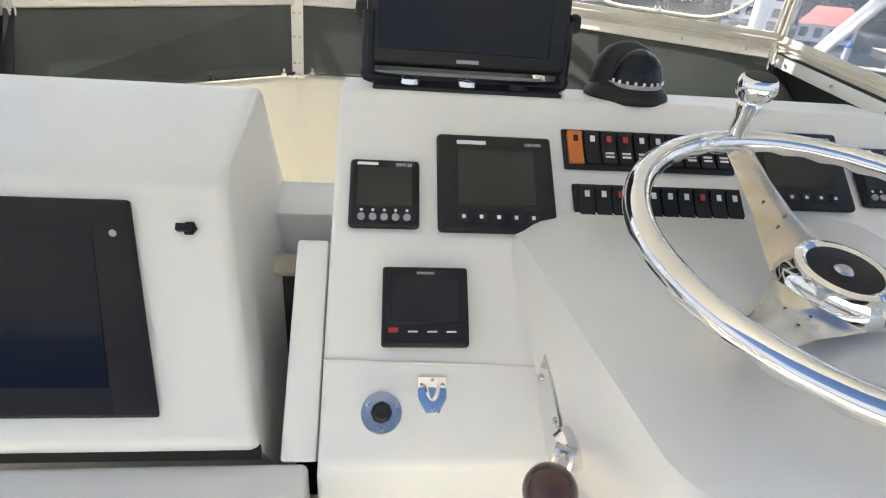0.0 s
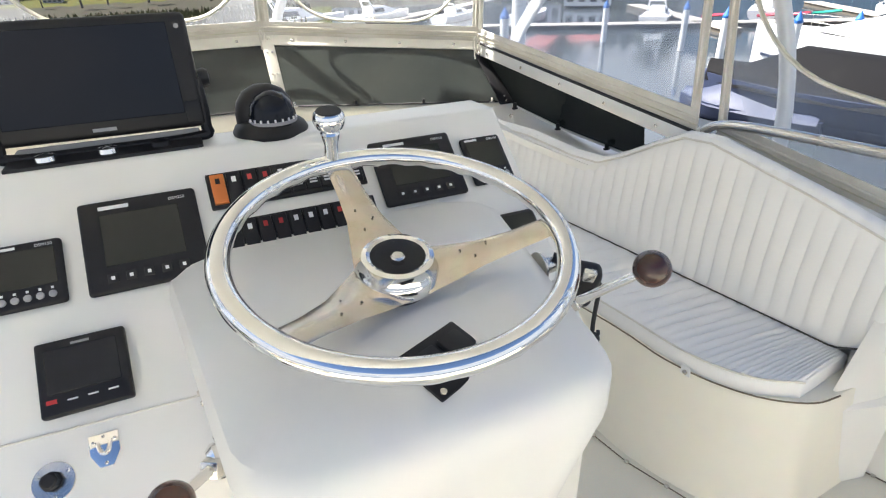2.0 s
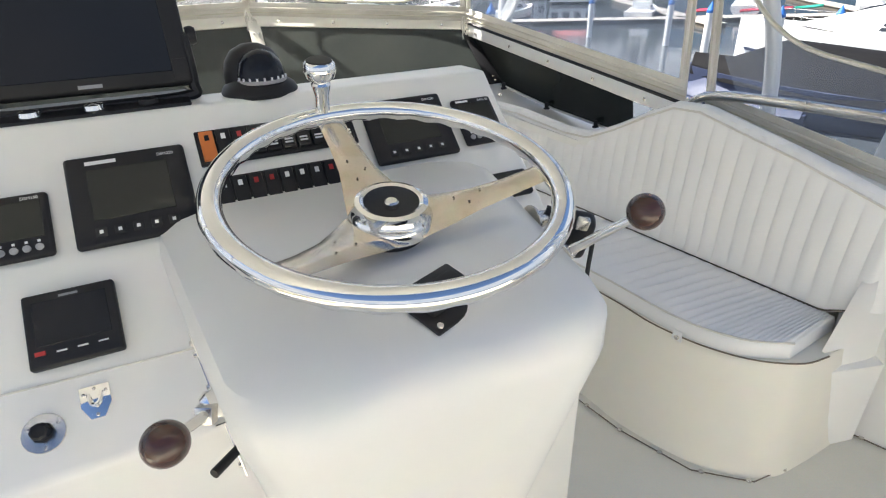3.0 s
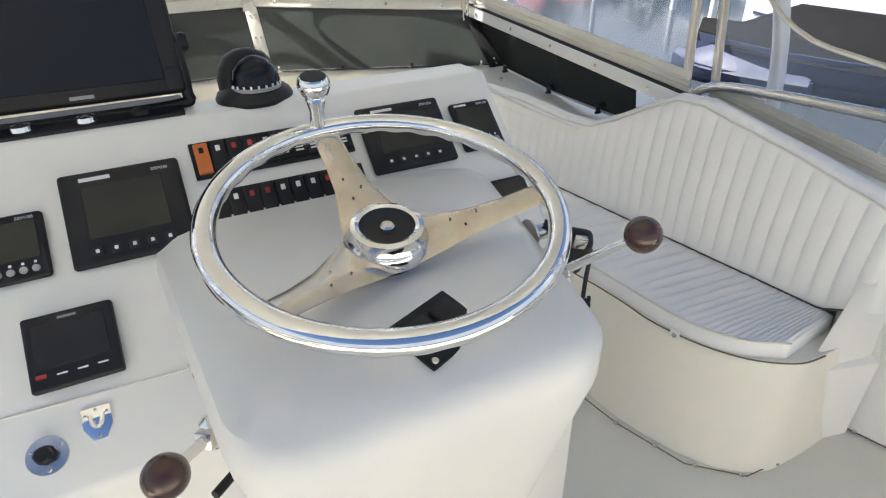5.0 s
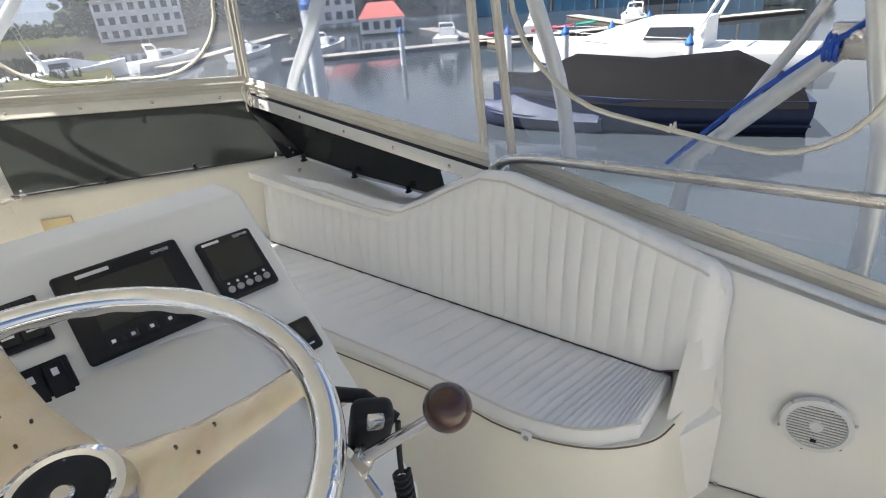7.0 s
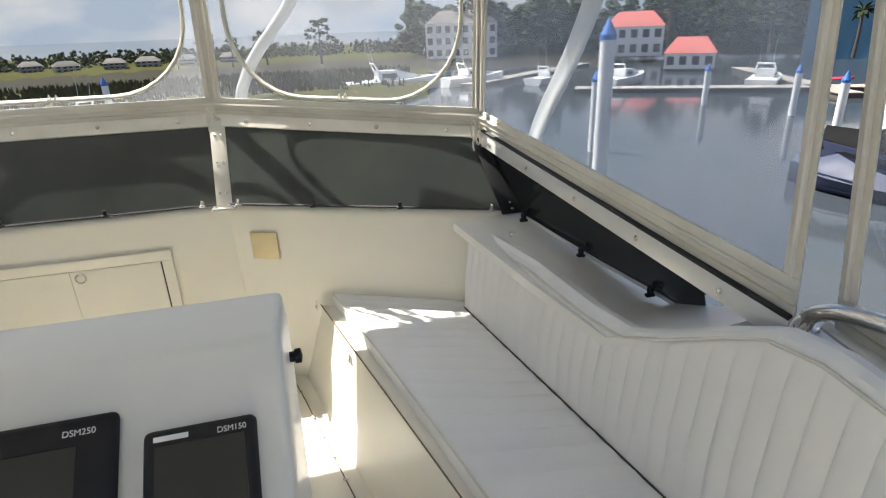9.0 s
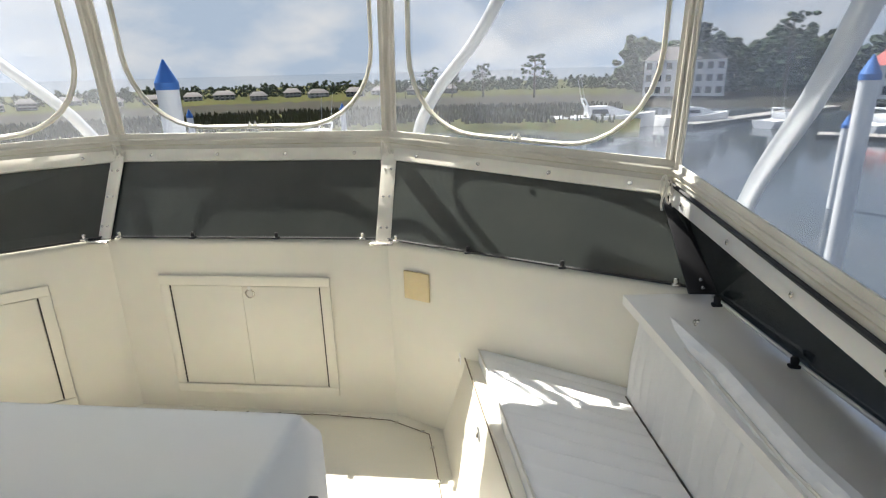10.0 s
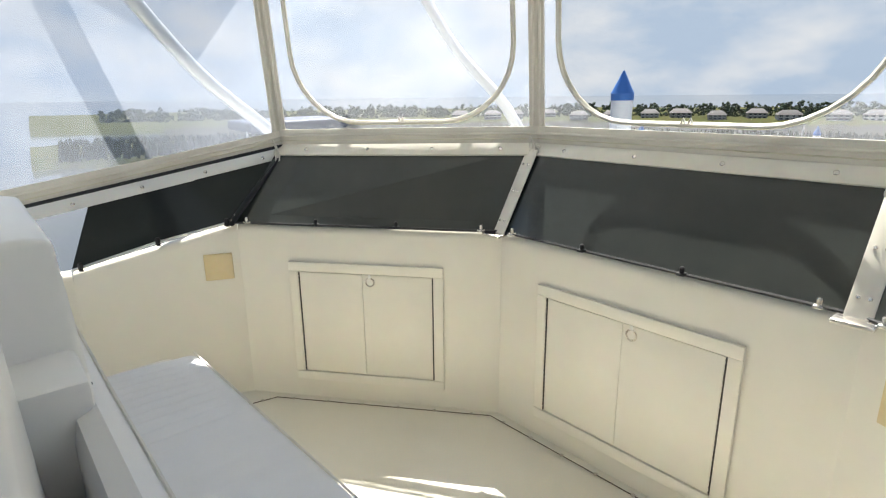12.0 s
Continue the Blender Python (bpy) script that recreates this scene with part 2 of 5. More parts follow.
def curve_through(pts, steps=8):
    """Catmull-Rom points."""
    pts = [Vector(p) for p in pts]
    e = [pts[0] * 2 - pts[1], *pts, pts[-1] * 2 - pts[-2]]
    out = []
    for k in range(1, len(e) - 2):
        for j in range(steps):
            t = j / steps
            a, b, c, d = e[k - 1], e[k], e[k + 1], e[k + 2]
            out.append(0.5 * (2 * b + (c - a) * t + (2 * a - 5 * b + 4 * c - d) * t * t + (3 * b - a - 3 * c + d) * t ** 3))
    return out + [pts[-1]]


def lathe(profile, n=24, m=None):
    """Radius and height pairs turned round z."""
    bm = loft([[(r * math.cos(2 * math.pi * k / n), r * math.sin(2 * math.pi * k / n), z) for k in range(n)] for r, z in profile])
    return moved(bm, m) if m else bm


def joined(*bms):
    out = bmesh.new()
    for b in bms:
        me = bpy.data.meshes.new("tmp")
        b.to_mesh(me)
        out.from_mesh(me)
        b.free()
        bpy.data.meshes.remove(me)
    return out


def aim(p, d):
    """The pose at p whose z axis points along d."""
    return Matrix.Translation(p) @ Vector(d).to_track_quat("Z", "Y").to_matrix().to_4x4()


def lettering(name, text, size, m, mat, parent, label=""):
    """Raised letters lying in the pose's xy plane."""
    cu = bpy.data.curves.new(name, "FONT")
    cu.body, cu.size, cu.extrude, cu.align_x = text, size, 0.0006, "LEFT"
    tmp = bpy.data.objects.new("tmp", cu)
    scene.collection.objects.link(tmp)
    me = bpy.data.meshes.new_from_object(tmp.evaluated_get(bpy.context.evaluated_depsgraph_get()))
    bpy.data.objects.remove(tmp)
    bm = bmesh.new()
    bm.from_mesh(me)
    bpy.data.meshes.remove(me)
    return part(name, moved(bm, m), mat, parent, label)

# ---- the flybridge: shell ----
def P3(p, z):
    return (p[0], p[1], z)


LOW = [(-1.74, 0.95, 0.66), (-1.50, 1.54, 0.81), (-0.59, 2.26, 0.81), (0.59, 2.26, 0.81), (1.65, 1.77, 0.81)]
TOP = [(-1.78, 0.60, 0.90), (-1.57, 1.82, 1.12), (-0.61, 2.49, 1.14), (0.59, 2.49, 1.14), (1.595, 1.99, 1.085), (1.81, 0.69, 0.895)]

solo("floor", slab([(-2.3, -1.9, 0), (2.3, -1.9, 0), (2.3, 0.6, 0), (1.75, 1.9, 0), (0.65, 2.42, 0), (-0.65, 2.42, 0), (-1.7, 1.8, 0), (-2.3, 0.6, 0)], (0, 0, -0.06)), FLOOR,
     "cream moulded deck with fine nonskid texture", "deck", "structure")


def wall_run(name, a, b, za, zb, label, thick=0.06):
    """A bulwark from a to b in plan, from the deck to heights za and zb, with a rounded cap."""
    a, b = Vector(a), Vector(b)
    d = (b - a).normalized()
    out = Vector((-d.y, d.x)) * thick
    rings = []
    for p, z in ((a, za), (b, zb)):
        prof = [(0, 0), (0, z - 0.035), (0.1, z - 0.012), (0.3, z - 0.002), (0.6, z), (1.0, z), (1.0, 0)]
        rings.append([(p.x + out.x * u, p.y + out.y * u, h) for u, h in prof])
    bm = loft(rings)
    return solo(name, bm, CREAM, label, "bulwark", "structure")


lip = 0.81
wall_run("wall_front", (-0.6, 2.27), (0.6, 2.27), lip, lip, "cream moulded bulwark under the windscreen")
wall_run("wall_front_port", (-1.50, 1.55), (-0.6, 2.27), lip, lip, "cream moulded bulwark, diagonal run")
wall_run("wall_front_starboard", (0.6, 2.27), (1.66, 1.76), lip, lip, "cream moulded bulwark, diagonal run")
wall_run("wall_port", (-1.75, 0.95), (-1.50, 1.55), 0.65, lip, "cream moulded side bulwark")
wall_run("wall_port_aft", (-1.95, -1.9), (-1.75, 0.95), 0.70, 0.65, "cream moulded side bulwark")
wall_run("wall_aft", (2.15, -1.9), (-2.0, -1.9), 0.75, 0.75, "cream moulded aft bulwark")

# starboard side: ledge behind the bench, then the sloping side coaming
ledge_in = [(1.42, 1.79, 0.785), (1.53, 1.36, 0.725), (1.60, 1.02, 0.705), (1.66, 0.80, 0.82)]
ledge_out = [(1.67, 1.765, 0.805), (1.84, 1.515, 0.70), (1.955, 1.25, 0.635), (1.86, 0.76, 0.87)]
solo("side_ledge", loft([[a, b, (b[0], b[1], b[2] - 0.03), (a[0], a[1], a[2] - 0.03)] for a, b in zip(ledge_in, ledge_out)]), GEL,
     "white moulded ledge behind the bench backrest", "ledge", "structure")
side = [(1.66, 1.76, 0.80), (1.83, 1.515, 0.70), (1.95, 1.25, 0.635), (1.985, 1.08, 0.62), (1.865, 0.72, 0.86), (1.855, 0.50, 0.828), (1.87, 0.03, 0.758), (1.95, -0.40, 0.675), (2.015, -0.57, 0.64), (2.06, -0.66, 0.56), (2.10, -0.76, 0.30), (2.14, -0.9, 0.22)]
foot = [(1.66, 1.76, 0), (1.78, 1.5, 0), (1.80, 1.2, 0), (1.80, 1.0, 0), (1.80, 0.7, 0), (1.80, 0.5, 0), (1.81, 0.0, 0), (1.94, -0.40, 0), (1.99, -0.58, 0), (2.02, -0.66, 0), (2.06, -0.76, 0), (2.1, -0.9, 0)]
bm = loft([[f, (f[0] * 0.3 + s[0] * 0.7, f[1] * 0.3 + s[1] * 0.7, s[2] * 0.75), (s[0] - 0.012, s[1], s[2] - 0.02), s, (s[0] + 0.05, s[1] + 0.02, s[2]), (s[0] + 0.08, s[1] + 0.02, 0)] for f, s in zip(foot, side)])
solo("wall_starboard", bm, GEL, "white moulded side coaming sloping down aft", "coaming", "structure")
wall_run("wall_starboard_aft", (2.1, -0.9), (2.15, -1.9), 0.22, 0.22, "low white moulded side coaming")

# hull below, so that nothing floats over the water
solo("boat_house", slab([(-2.3, -6, -0.07), (2.3, -6, -0.07), (2.3, 0.6, -0.07), (1.75, 1.95, -0.07), (0.65, 2.5, -0.07), (-0.65, 2.5, -0.07), (-1.75, 1.85, -0.07), (-2.3, 0.6, -0.07)], (0, 0, -1.6)), HULL,
     "white moulded deckhouse under the flybridge", "deckhouse", "structure")
ring = [(-2.6, -9), (2.6, -9), (2.75, 0), (2.5, 5), (1.3, 9), (0, 11), (-1.3, 9), (-2.5, 5), (-2.75, 0)]
solo("boat_hull", loft([[(x * f, y if y < 0 else y * g, z) for x, y in ring] for f, g, z in ((0.8, 0.85, -4.0), (0.95, 0.95, -2.6), (1.0, 1.0, -1.65), (0.98, 0.99, -1.6))]), HULL,
     "white sport fishing yacht hull below", "hull", "structure")

# hardtop over the helm on its pipework
solo("hardtop", slab([(-1.9, -0.7, 2.31), (1.9, -0.7, 2.31), (2.0, 1.9, 2.31), (0.75, 2.62, 2.31), (-0.75, 2.62, 2.31), (-2.0, 1.9, 2.31)], (0, 0, 0.07), 0.02), GEL,
     "white hardtop overhead", "hardtop", "structure")


# ---- windscreen band ----
def lerp(a, b, t):
    return Vector(a) * (1 - t) + Vector(b) * t


def thin(a, b, c, d, t=0.008, w=0.0):
    """A thin plate through four corners."""
    n = (Vector(b) - Vector(a)).cross(Vector(d) - Vector(a)).normalized()
    return slab([a, b, c, d], n * t, w)


SEGS = [("port", LOW[1], LOW[2], TOP[2], TOP[1]), ("centre", LOW[2], LOW[3], TOP[3], TOP[2]), ("starboard", LOW[3], LOW[4], TOP[4], TOP[3])]
wind = thing("windscreen", "low smoked acrylic windscreen band in a cream painted aluminium frame", "windscreen", (0, 2.3, 0.8), kind="structure")
for nm, a, b, c, d in SEGS:
    pane = part("pane", thin(a, b, lerp(b, c, 0.98), lerp(a, d, 0.98)), TINT, wind, "dark smoked acrylic pane")
    # top rail with its screws
    lo_a, lo_b = lerp(a, d, 0.86), lerp(b, c, 0.86)
    n = (Vector(b) - Vector(a)).cross(Vector(d) - Vector(a)).normalized()
    if n.y > 0:
        n = -n
    part("top_rail", slab([lo_a + n * 0.004, lo_b + n * 0.004, Vector(c) + n * 0.004, Vector(d) + n * 0.004], n * 0.012, 0.002), RAILM, wind, "cream painted aluminium top rail")
    part("rubber_gasket", tube([Vector(a) + n * 0.008 + Vector((0, 0, 0.004)), Vector(b) + n * 0.008 + Vector((0, 0, 0.004))], 0.005, 6), RUBBER, wind, "black rubber gasket")
    for k in range(4):
        p = lerp(lerp(lo_a, d, 0.5), lerp(lo_b, c, 0.5), (k + 0.5) / 4) + n * 0.016
        part("screw", lathe([(0.008, 0), (0.008, 0.002), (0.004, 0.004)], 10, aim(p, n)), STEEL, wind)
    for k in range(4):
        p = lerp(a, b, (0.06, 0.33, 0.63, 0.93)[k]) + n * 0.02
        part("clip", joined(bx((p.x - 0.012, p.y - 0.012, p.z - 0.005), (p.x + 0.012, p.y + 0.012, p.z + 0.004), 0.002),
                            lathe([(0.007, 0), (0.008, 0.016), (0.005, 0.020)], 10, Matrix.Translation((p.x, p.y, p.z + 0.002)))), BLACK if k % 3 else STEEL, wind, "small clamp knob")
for a, c in ((LOW[2], TOP[2]), (LOW[3], TOP[3])):
    a, c = Vector(a), Vector(c)
    e = Vector((0, -0.022, 0.0))
    post = part("post", slab([a + e + Vector((-0.03, 0, -0.005)), a + e + Vector((0.03, 0, -0.005)), c + e + Vector((0.03, 0, 0)), c + e + Vector((-0.03, 0, 0))], (0, -0.008, 0), 0.002), RAILM, wind, "flat cream painted post")
    part("foot_plate", bx((a.x - 0.045, a.y - 0.07, a.z - 0.004), (a.x + 0.045, a.y - 0.015, a.z + 0.006), 0.002), STEEL, post)
    for f in (0.15, 0.48, 0.78):
        for s in (-0.012, 0.012):
            part("rivet", lathe([(0.006, 0), (0.004, 0.003)], 8, aim(lerp(a, c, f) + e + Vector((s, -0.008, 0)), (0, -1, 0.3))), STEEL, post)
# black corner braces
for a, c, s in ((LOW[1], TOP[1], 1), (LOW[4], TOP[4], -1)):
    a, c = Vector(a), Vector(c)
    e = Vector((s * 0.012, -0.02, 0))
    br = part("corner_brace", slab([a + e + Vector((-0.045, 0, 0)), a + e + Vector((0.035, -0.0, 0)), c + e + Vector((0.03, 0, -0.04)), c + e + Vector((-0.03, 0, -0.04))], (0, -0.01, 0), 0.002), BLACK, wind, "black corner brace")
    for f in (0.06, 0.13):
        part("rivet", lathe([(0.006, 0), (0.004, 0.003)], 8, aim(lerp(a, c, f) + e + Vector((0.0, -0.012, 0)), (0, -1, 0.3))), STEEL, br)


# side wings of the windscreen
def wing(low, top_a, top_b, sgn, name):
    w = thing(name, "sloping smoked acrylic side wing of the windscreen", "windscreen", low[0], kind="structure")
    ta, tb = Vector(top_a), Vector(top_b)
    n = len(low)
    tops = [lerp(ta, tb, f) for f in (0, 0.34, 0.62, 0.82)[:n]]
    bm = bmesh.new()
    lo = [bm.verts.new(p) for p in low]
    hi = [bm.verts.new(p) for p in tops]
    for k in range(n - 1):
        bm.faces.new((lo[k], lo[k + 1], hi[k + 1], hi[k]))
    bmesh.ops.solidify(bm, geom=bm.faces[:], thickness=0.008)
    part("pane", bm, TINT, w, "dark smoked acrylic pane")
    d = (tb - ta).normalized()
    part("top_rail", slab([ta + Vector((-sgn * 0.012, 0, -0.055)), tb + Vector((-sgn * 0.012, 0, -0.055)), tb + Vector((-sgn * 0.006, 0, 0)), ta + Vector((-sgn * 0.006, 0, 0))], (-sgn * 0.010, 0, 0.002), 0.002), ALU, w, "bare aluminium top rail")
    part("rubber_gasket", tube([ta + Vector((-sgn * 0.015, 0, 0.004)), tb + Vector((-sgn * 0.015, 0, 0.004))], 0.007, 6), RUBBER, w, "black rubber gasket")
    for k in range(5):
        part("screw", lathe([(0.008, 0), (0.008, 0.002), (0.004, 0.004)], 10, aim(lerp(ta, tb, (k + 0.4) / 5) + Vector((-sgn * 0.022, 0, -0.028)), (-sgn, 0, 0.1))), STEEL, w)
    for k, f in enumerate((0.12, 0.95, 1.9)):
        i = min(int(f), n - 2)
        p = lerp(low[i], low[i + 1], f - i) + Vector((-sgn * 0.025, 0, 0.0))
        part("clip", joined(bx((p.x - 0.014, p.y - 0.008, p.z - 0.008), (p.x + 0.014, p.y + 0.008, p.z + 0.002), 0.002),
                            lathe([(0.009, 0), (0.011, 0.018), (0.007, 0.026)], 10, Matrix.Translation((p.x, p.y, p.z)))), BLACK, w, "small black clamp knob")
    part("sill_strip", tube([Vector(p) + Vector((-sgn * 0.01, 0, 0.002)) for p in low], 0.006, 6), ALU, w, "thin bright sill strip")


wing([(1.675, 1.755, 0.80), (1.825, 1.505, 0.708), (1.93, 1.235, 0.662), (1.96, 1.08, 0.65)], TOP[4], TOP[5], 1, "side_windscreen")
wing([(-1.51, 1.545, 0.82), (-1.65, 1.24, 0.745), (-1.745, 0.95, 0.665)], TOP[1], TOP[0], -1, "side_windscreen")


# ---- canvas enclosure above ----
UP = 2.30
ROOFPTS = {"pa": (-0.66, 2.47, UP), "pb": (0.62, 2.47, UP), "cr": (1.62, 1.95, UP), "cl": (-1.64, 1.78, UP), "sr": (1.82, 0.80, UP), "sl": (-1.86, 0.6, UP)}


def border(a, b, w, nrm, mat, name, parent, label=""):
    """A canvas strip of width w along the line a-b, standing up from it."""
    a, b = Vector(a), Vector(b)
    return part(name, slab([a, b, b + Vector((0, 0, w)), a + Vector((0, 0, w))], Vector(nrm) * 0.006, 0.0015), mat, parent, label)


def enclosure(a, b, bt, at, roll, sheet, inner, label):
    """One curtain between the corners a, b (bottom) and bt, at (top); roll: span of the oval window, along and up."""
    a, b, bt, at = map(Vector, (a, b, bt, at))
    c = thing("enclosure_curtain", label, "boat curtain", tuple((a + b) / 2), "enclosure curtains", "structure")
    n = (b - a).cross(at - a).normalized()
    mid = (a + b) / 2
    if n.dot(Vector((0, 0.5, 0)) - Vector((mid.x, mid.y, 0))) < 0:
        n = -n
    X = lambda u, v: lerp(lerp(a, b, u), lerp(at, bt, u), v)
    height = ((at - a).length + (bt - b).length) / 2
    e = 0.075 / height
    # bottom and side canvas hems
    part("hem", slab([X(0, 0), X(1, 0), X(1, e), X(0, e)], n * 0.008, 0.002), CANVAS, c, "cream canvas hem")
    part("hem_fold", tube([X(0, e * 0.62) + n * 0.010, X(1, e * 0.62) + n * 0.010], 0.006, 8), CANVAS, c)
    part("hem_seam", tube([X(0, e * 0.34) + n * 0.009, X(1, e * 0.34) + n * 0.009], 0.0025, 6), WELT, c, "brown stitched seam")
    length = (b - a).length
    g = 0.035 / length
    for u0, u1 in ((0, g), (1 - g, 1)):
        part("side_hem", slab([X(u0, e), X(u1, e), X(u1, 1), X(u0, 1)], n * 0.008, 0.002), CANVAS, c, "cream canvas side hem")
        um = (u0 + u1) / 2
        part("zipper", tube([X(um, e) + n * 0.010, X(um, 1) + n * 0.010], 0.0055, 6), PIPING, c, "cream zipper tape")
    if not roll:
        part("sheet", slab([X(g, e), X(1 - g, e), X(1 - g, 1), X(g, 1)], n * 0.002), sheet, c, "hazy clear vinyl sheet")
        return c
    u0, u1, v0, v1, rad = roll
    # oval outline: straight sides going up, rounded lower corners
    pts = []
    ru, rv = rad / length, rad / height
    pts.append((u0, v1))
    for k in range(9):
        t = math.pi / 2 * k / 8
        pts.append((u0 + ru - ru * math.cos(t), v0 + rv - rv * math.sin(t)))
    for k in range(9):
        t = math.pi / 2 * k / 8
        pts.append((u1 - ru + ru * math.sin(t), v0 + rv - rv * math.cos(t)))
    pts.append((u1, v1))
    path = [X(u, v) + n * 0.004 for u, v in pts]
    part("window_welt", tube(path, 0.011, 8, flat=0.7), WELT, c, "yellowed zip welting round the roll-up window")
    part("welt_edge", tube([p + n * 0.006 for p in path], 0.0045, 6), PIPING, c)
    # sheet outside the oval, as a band from the frame to the outline
    outer = []
    for u, v in pts:
        if v >= v1 - 1e-6:
            outer.append((g if u < 0.5 else 1 - g, 1.0))
        elif u <= u0 + 1e-6 or (u < 0.5 and (u - u0) < ru * 0.999 and v > v0 + rv * 0.45):
            outer.append((g, max(e, v - (0.0 if v > v0 + rv * 0.95 else rv * 0.8))))
        elif u >= u1 - 1e-6 or (u > 0.5 and v > v0 + rv * 0.45):
            outer.append((1 - g, max(e, v - (0.0 if v > v0 + rv * 0.95 else rv * 0.8))))
        else:
            outer.append((min(1 - g, max(g, u0 + (u - u0) * 1.0)), e))
    bm = bmesh.new()
    A = [bm.verts.new(X(u, v)) for u, v in pts]
    B = [bm.verts.new(X(u, v)) for u, v in outer]
    for k in range(len(pts) - 1):
        if (B[k].co - B[k + 1].co).length < 1e-5:
            bm.faces.new((A[k], A[k + 1], B[k]))
        else:
            bm.faces.new((A[k], A[k + 1], B[k + 1], B[k]))
    outer_sheet = part("sheet", bm, sheet, c, "hazy clear vinyl sheet")
    outer_sheet.visible_shadow = False
    if inner:
        bm = bmesh.new()
        bm.faces.new([bm.verts.new(X(u, v)) for u, v in pts])
        sh = part("window_sheet", bm, inner, c, "clear vinyl roll-up window")
        sh.visible_shadow = False
    # small toggle at the lower edge
    tg = X((u0 + u1) / 2, v0) + n * 0.012
    part("zip_pull", joined(tube([tg + Vector((-0.02, 0, 0.0)), tg + Vector((-0.012, 0, 0.02)), tg + Vector((-0.004, 0, 0))], 0.004, 6),
                            tube([tg + Vector((0.02, 0, 0.0)), tg + Vector((0.012, 0, 0.02)), tg + Vector((0.004, 0, 0))], 0.004, 6)), PIPING, c, "pair of cream zip pulls")
    return c


R = ROOFPTS
enclosure(TOP[2], TOP[3], R["pb"], R["pa"], (0.085, 0.945, 0.085, 1.0, 0.30), HAZY, CLEAR, "clear roll-up front curtain with a wide oval window")
enclosure(TOP[3], TOP[4], R["cr"], R["pb"], (0.09, 0.93, 0.075, 1.0, 0.30), HAZY, HAZY, "hazy clear vinyl curtain with a zipped oval window")
enclosure(TOP[1], TOP[2], R["pa"], R["cl"], (0.09, 0.92, 0.085, 1.0, 0.30), HAZY, HAZY, "hazy clear vinyl curtain with a zipped oval window")
enclosure(TOP[4], TOP[5], R["sr"], R["cr"], None, HAZY, None, "hazy clear vinyl side curtain")
enclosure(TOP[0], TOP[1], R["cl"], R["sl"], None, HAZY, None, "hazy clear vinyl side curtain")
enclosure((1.88, 0.66, 0.88), (2.03, -0.57, 0.648), (1.9, -0.45, UP), (1.82, 0.78, UP), (0.06, 0.86, 0.20, 1.0, 0.32), HAZY, None, "side curtain with an open oval window, hazy round it")


def lashing(p, d=-1):
    p = Vector(p)
    c = thing("lashing", "cream cord lashing tied at the curtain corner", "cord", tuple(p), "cord lashings")
    for k in range(3):
        o = Vector((0.018 * (k - 1), -0.025, 0))
        loop = [p + o + Vector((0.008 * math.sin(t), -0.004 * math.cos(2 * t), 0.035 * math.cos(t) - 0.02 * k)) for t in (2 * math.pi * j / 12 for j in range(12))]
        part("loop", tube(loop, 0.0035, 6, True), PIPING, c)
    part("tail", tube(curve_through([p + Vector((0, -0.028, -0.02)), p + Vector((0.012, -0.034, -0.06)), p + Vector((0.004, -0.034, -0.095))], 5), 0.0035, 6), PIPING, c)
    part("tail", tube(curve_through([p + Vector((-0.015, -0.028, -0.02)), p + Vector((-0.024, -0.034, -0.05)), p + Vector((-0.02, -0.034, -0.075))], 5), 0.0035, 6), PIPING, c)


for p in TOP[1:]:
    lashing((p[0] * 0.985, p[1] - 0.015, p[2]))

# ---- deck edge ----
DECKSEAM = material("brown_deck_seam", (0.20, 0.16, 0.11), 0.8, grain=0.3)
edge = thing("deck_edge_trim", "line of small screws and a dark seam along the deck edge", "trim", (0, 2.2, 0), kind="structure")
EDGE = [(-1.40, 1.40, 0.006), (-1.36, 1.60, 0.006), (-0.60, 2.22, 0.006), (0.30, 2.235, 0.006), (0.58, 2.215, 0.006), (0.76, 2.13, 0.006), (0.80, 1.98, 0.006), (1.16, 0.48, 0.006), (1.21, 0.20, 0.006), (1.29, -0.02, 0.006), (1.42, -0.135, 0.006), (1.56, -0.145, 0.006), (1.80, -0.105, 0.006), (1.845, -0.125, 0.006), (1.91, -0.32, 0.006), (2.03, -0.9, 0.006)]
line = [lerp(a, b, k / 12) for a, b in zip(EDGE, EDGE[1:]) for k in range(12)]
part("seam", tube(line, 0.0022, 6), DECKSEAM, edge, "dark deck seam")
acc, first, last = 0.0, None, line[0]
for a, b in zip(line, line[1:]):
    acc += (b - a).length
    if acc > 0.12:
        acc = 0.0
        if first is None:
            first = part("screw", lathe([(0.009, 0.0), (0.008, 0.004), (0.003, 0.006)], 10), STEEL, edge)
            first.location = b * U - ORG[edge.name] + Vector((0, 0, 0))
            first.data.transform(Matrix.Translation(ORG[edge.name]))
        else:
            again(first, b)


# ---- hatches and plates on the bulwark ----
def on_wall(a, b):
    """Wall coordinates: along, up, and out of the wall towards the deck."""
    a, b = Vector((*a, 0)), Vector((*b, 0))
    d = (b - a).normalized()
    n = Vector((d.y, -d.x, 0))
    return lambda s, z, h=0.0: a + d * s + n * h + Vector((0, 0, z))


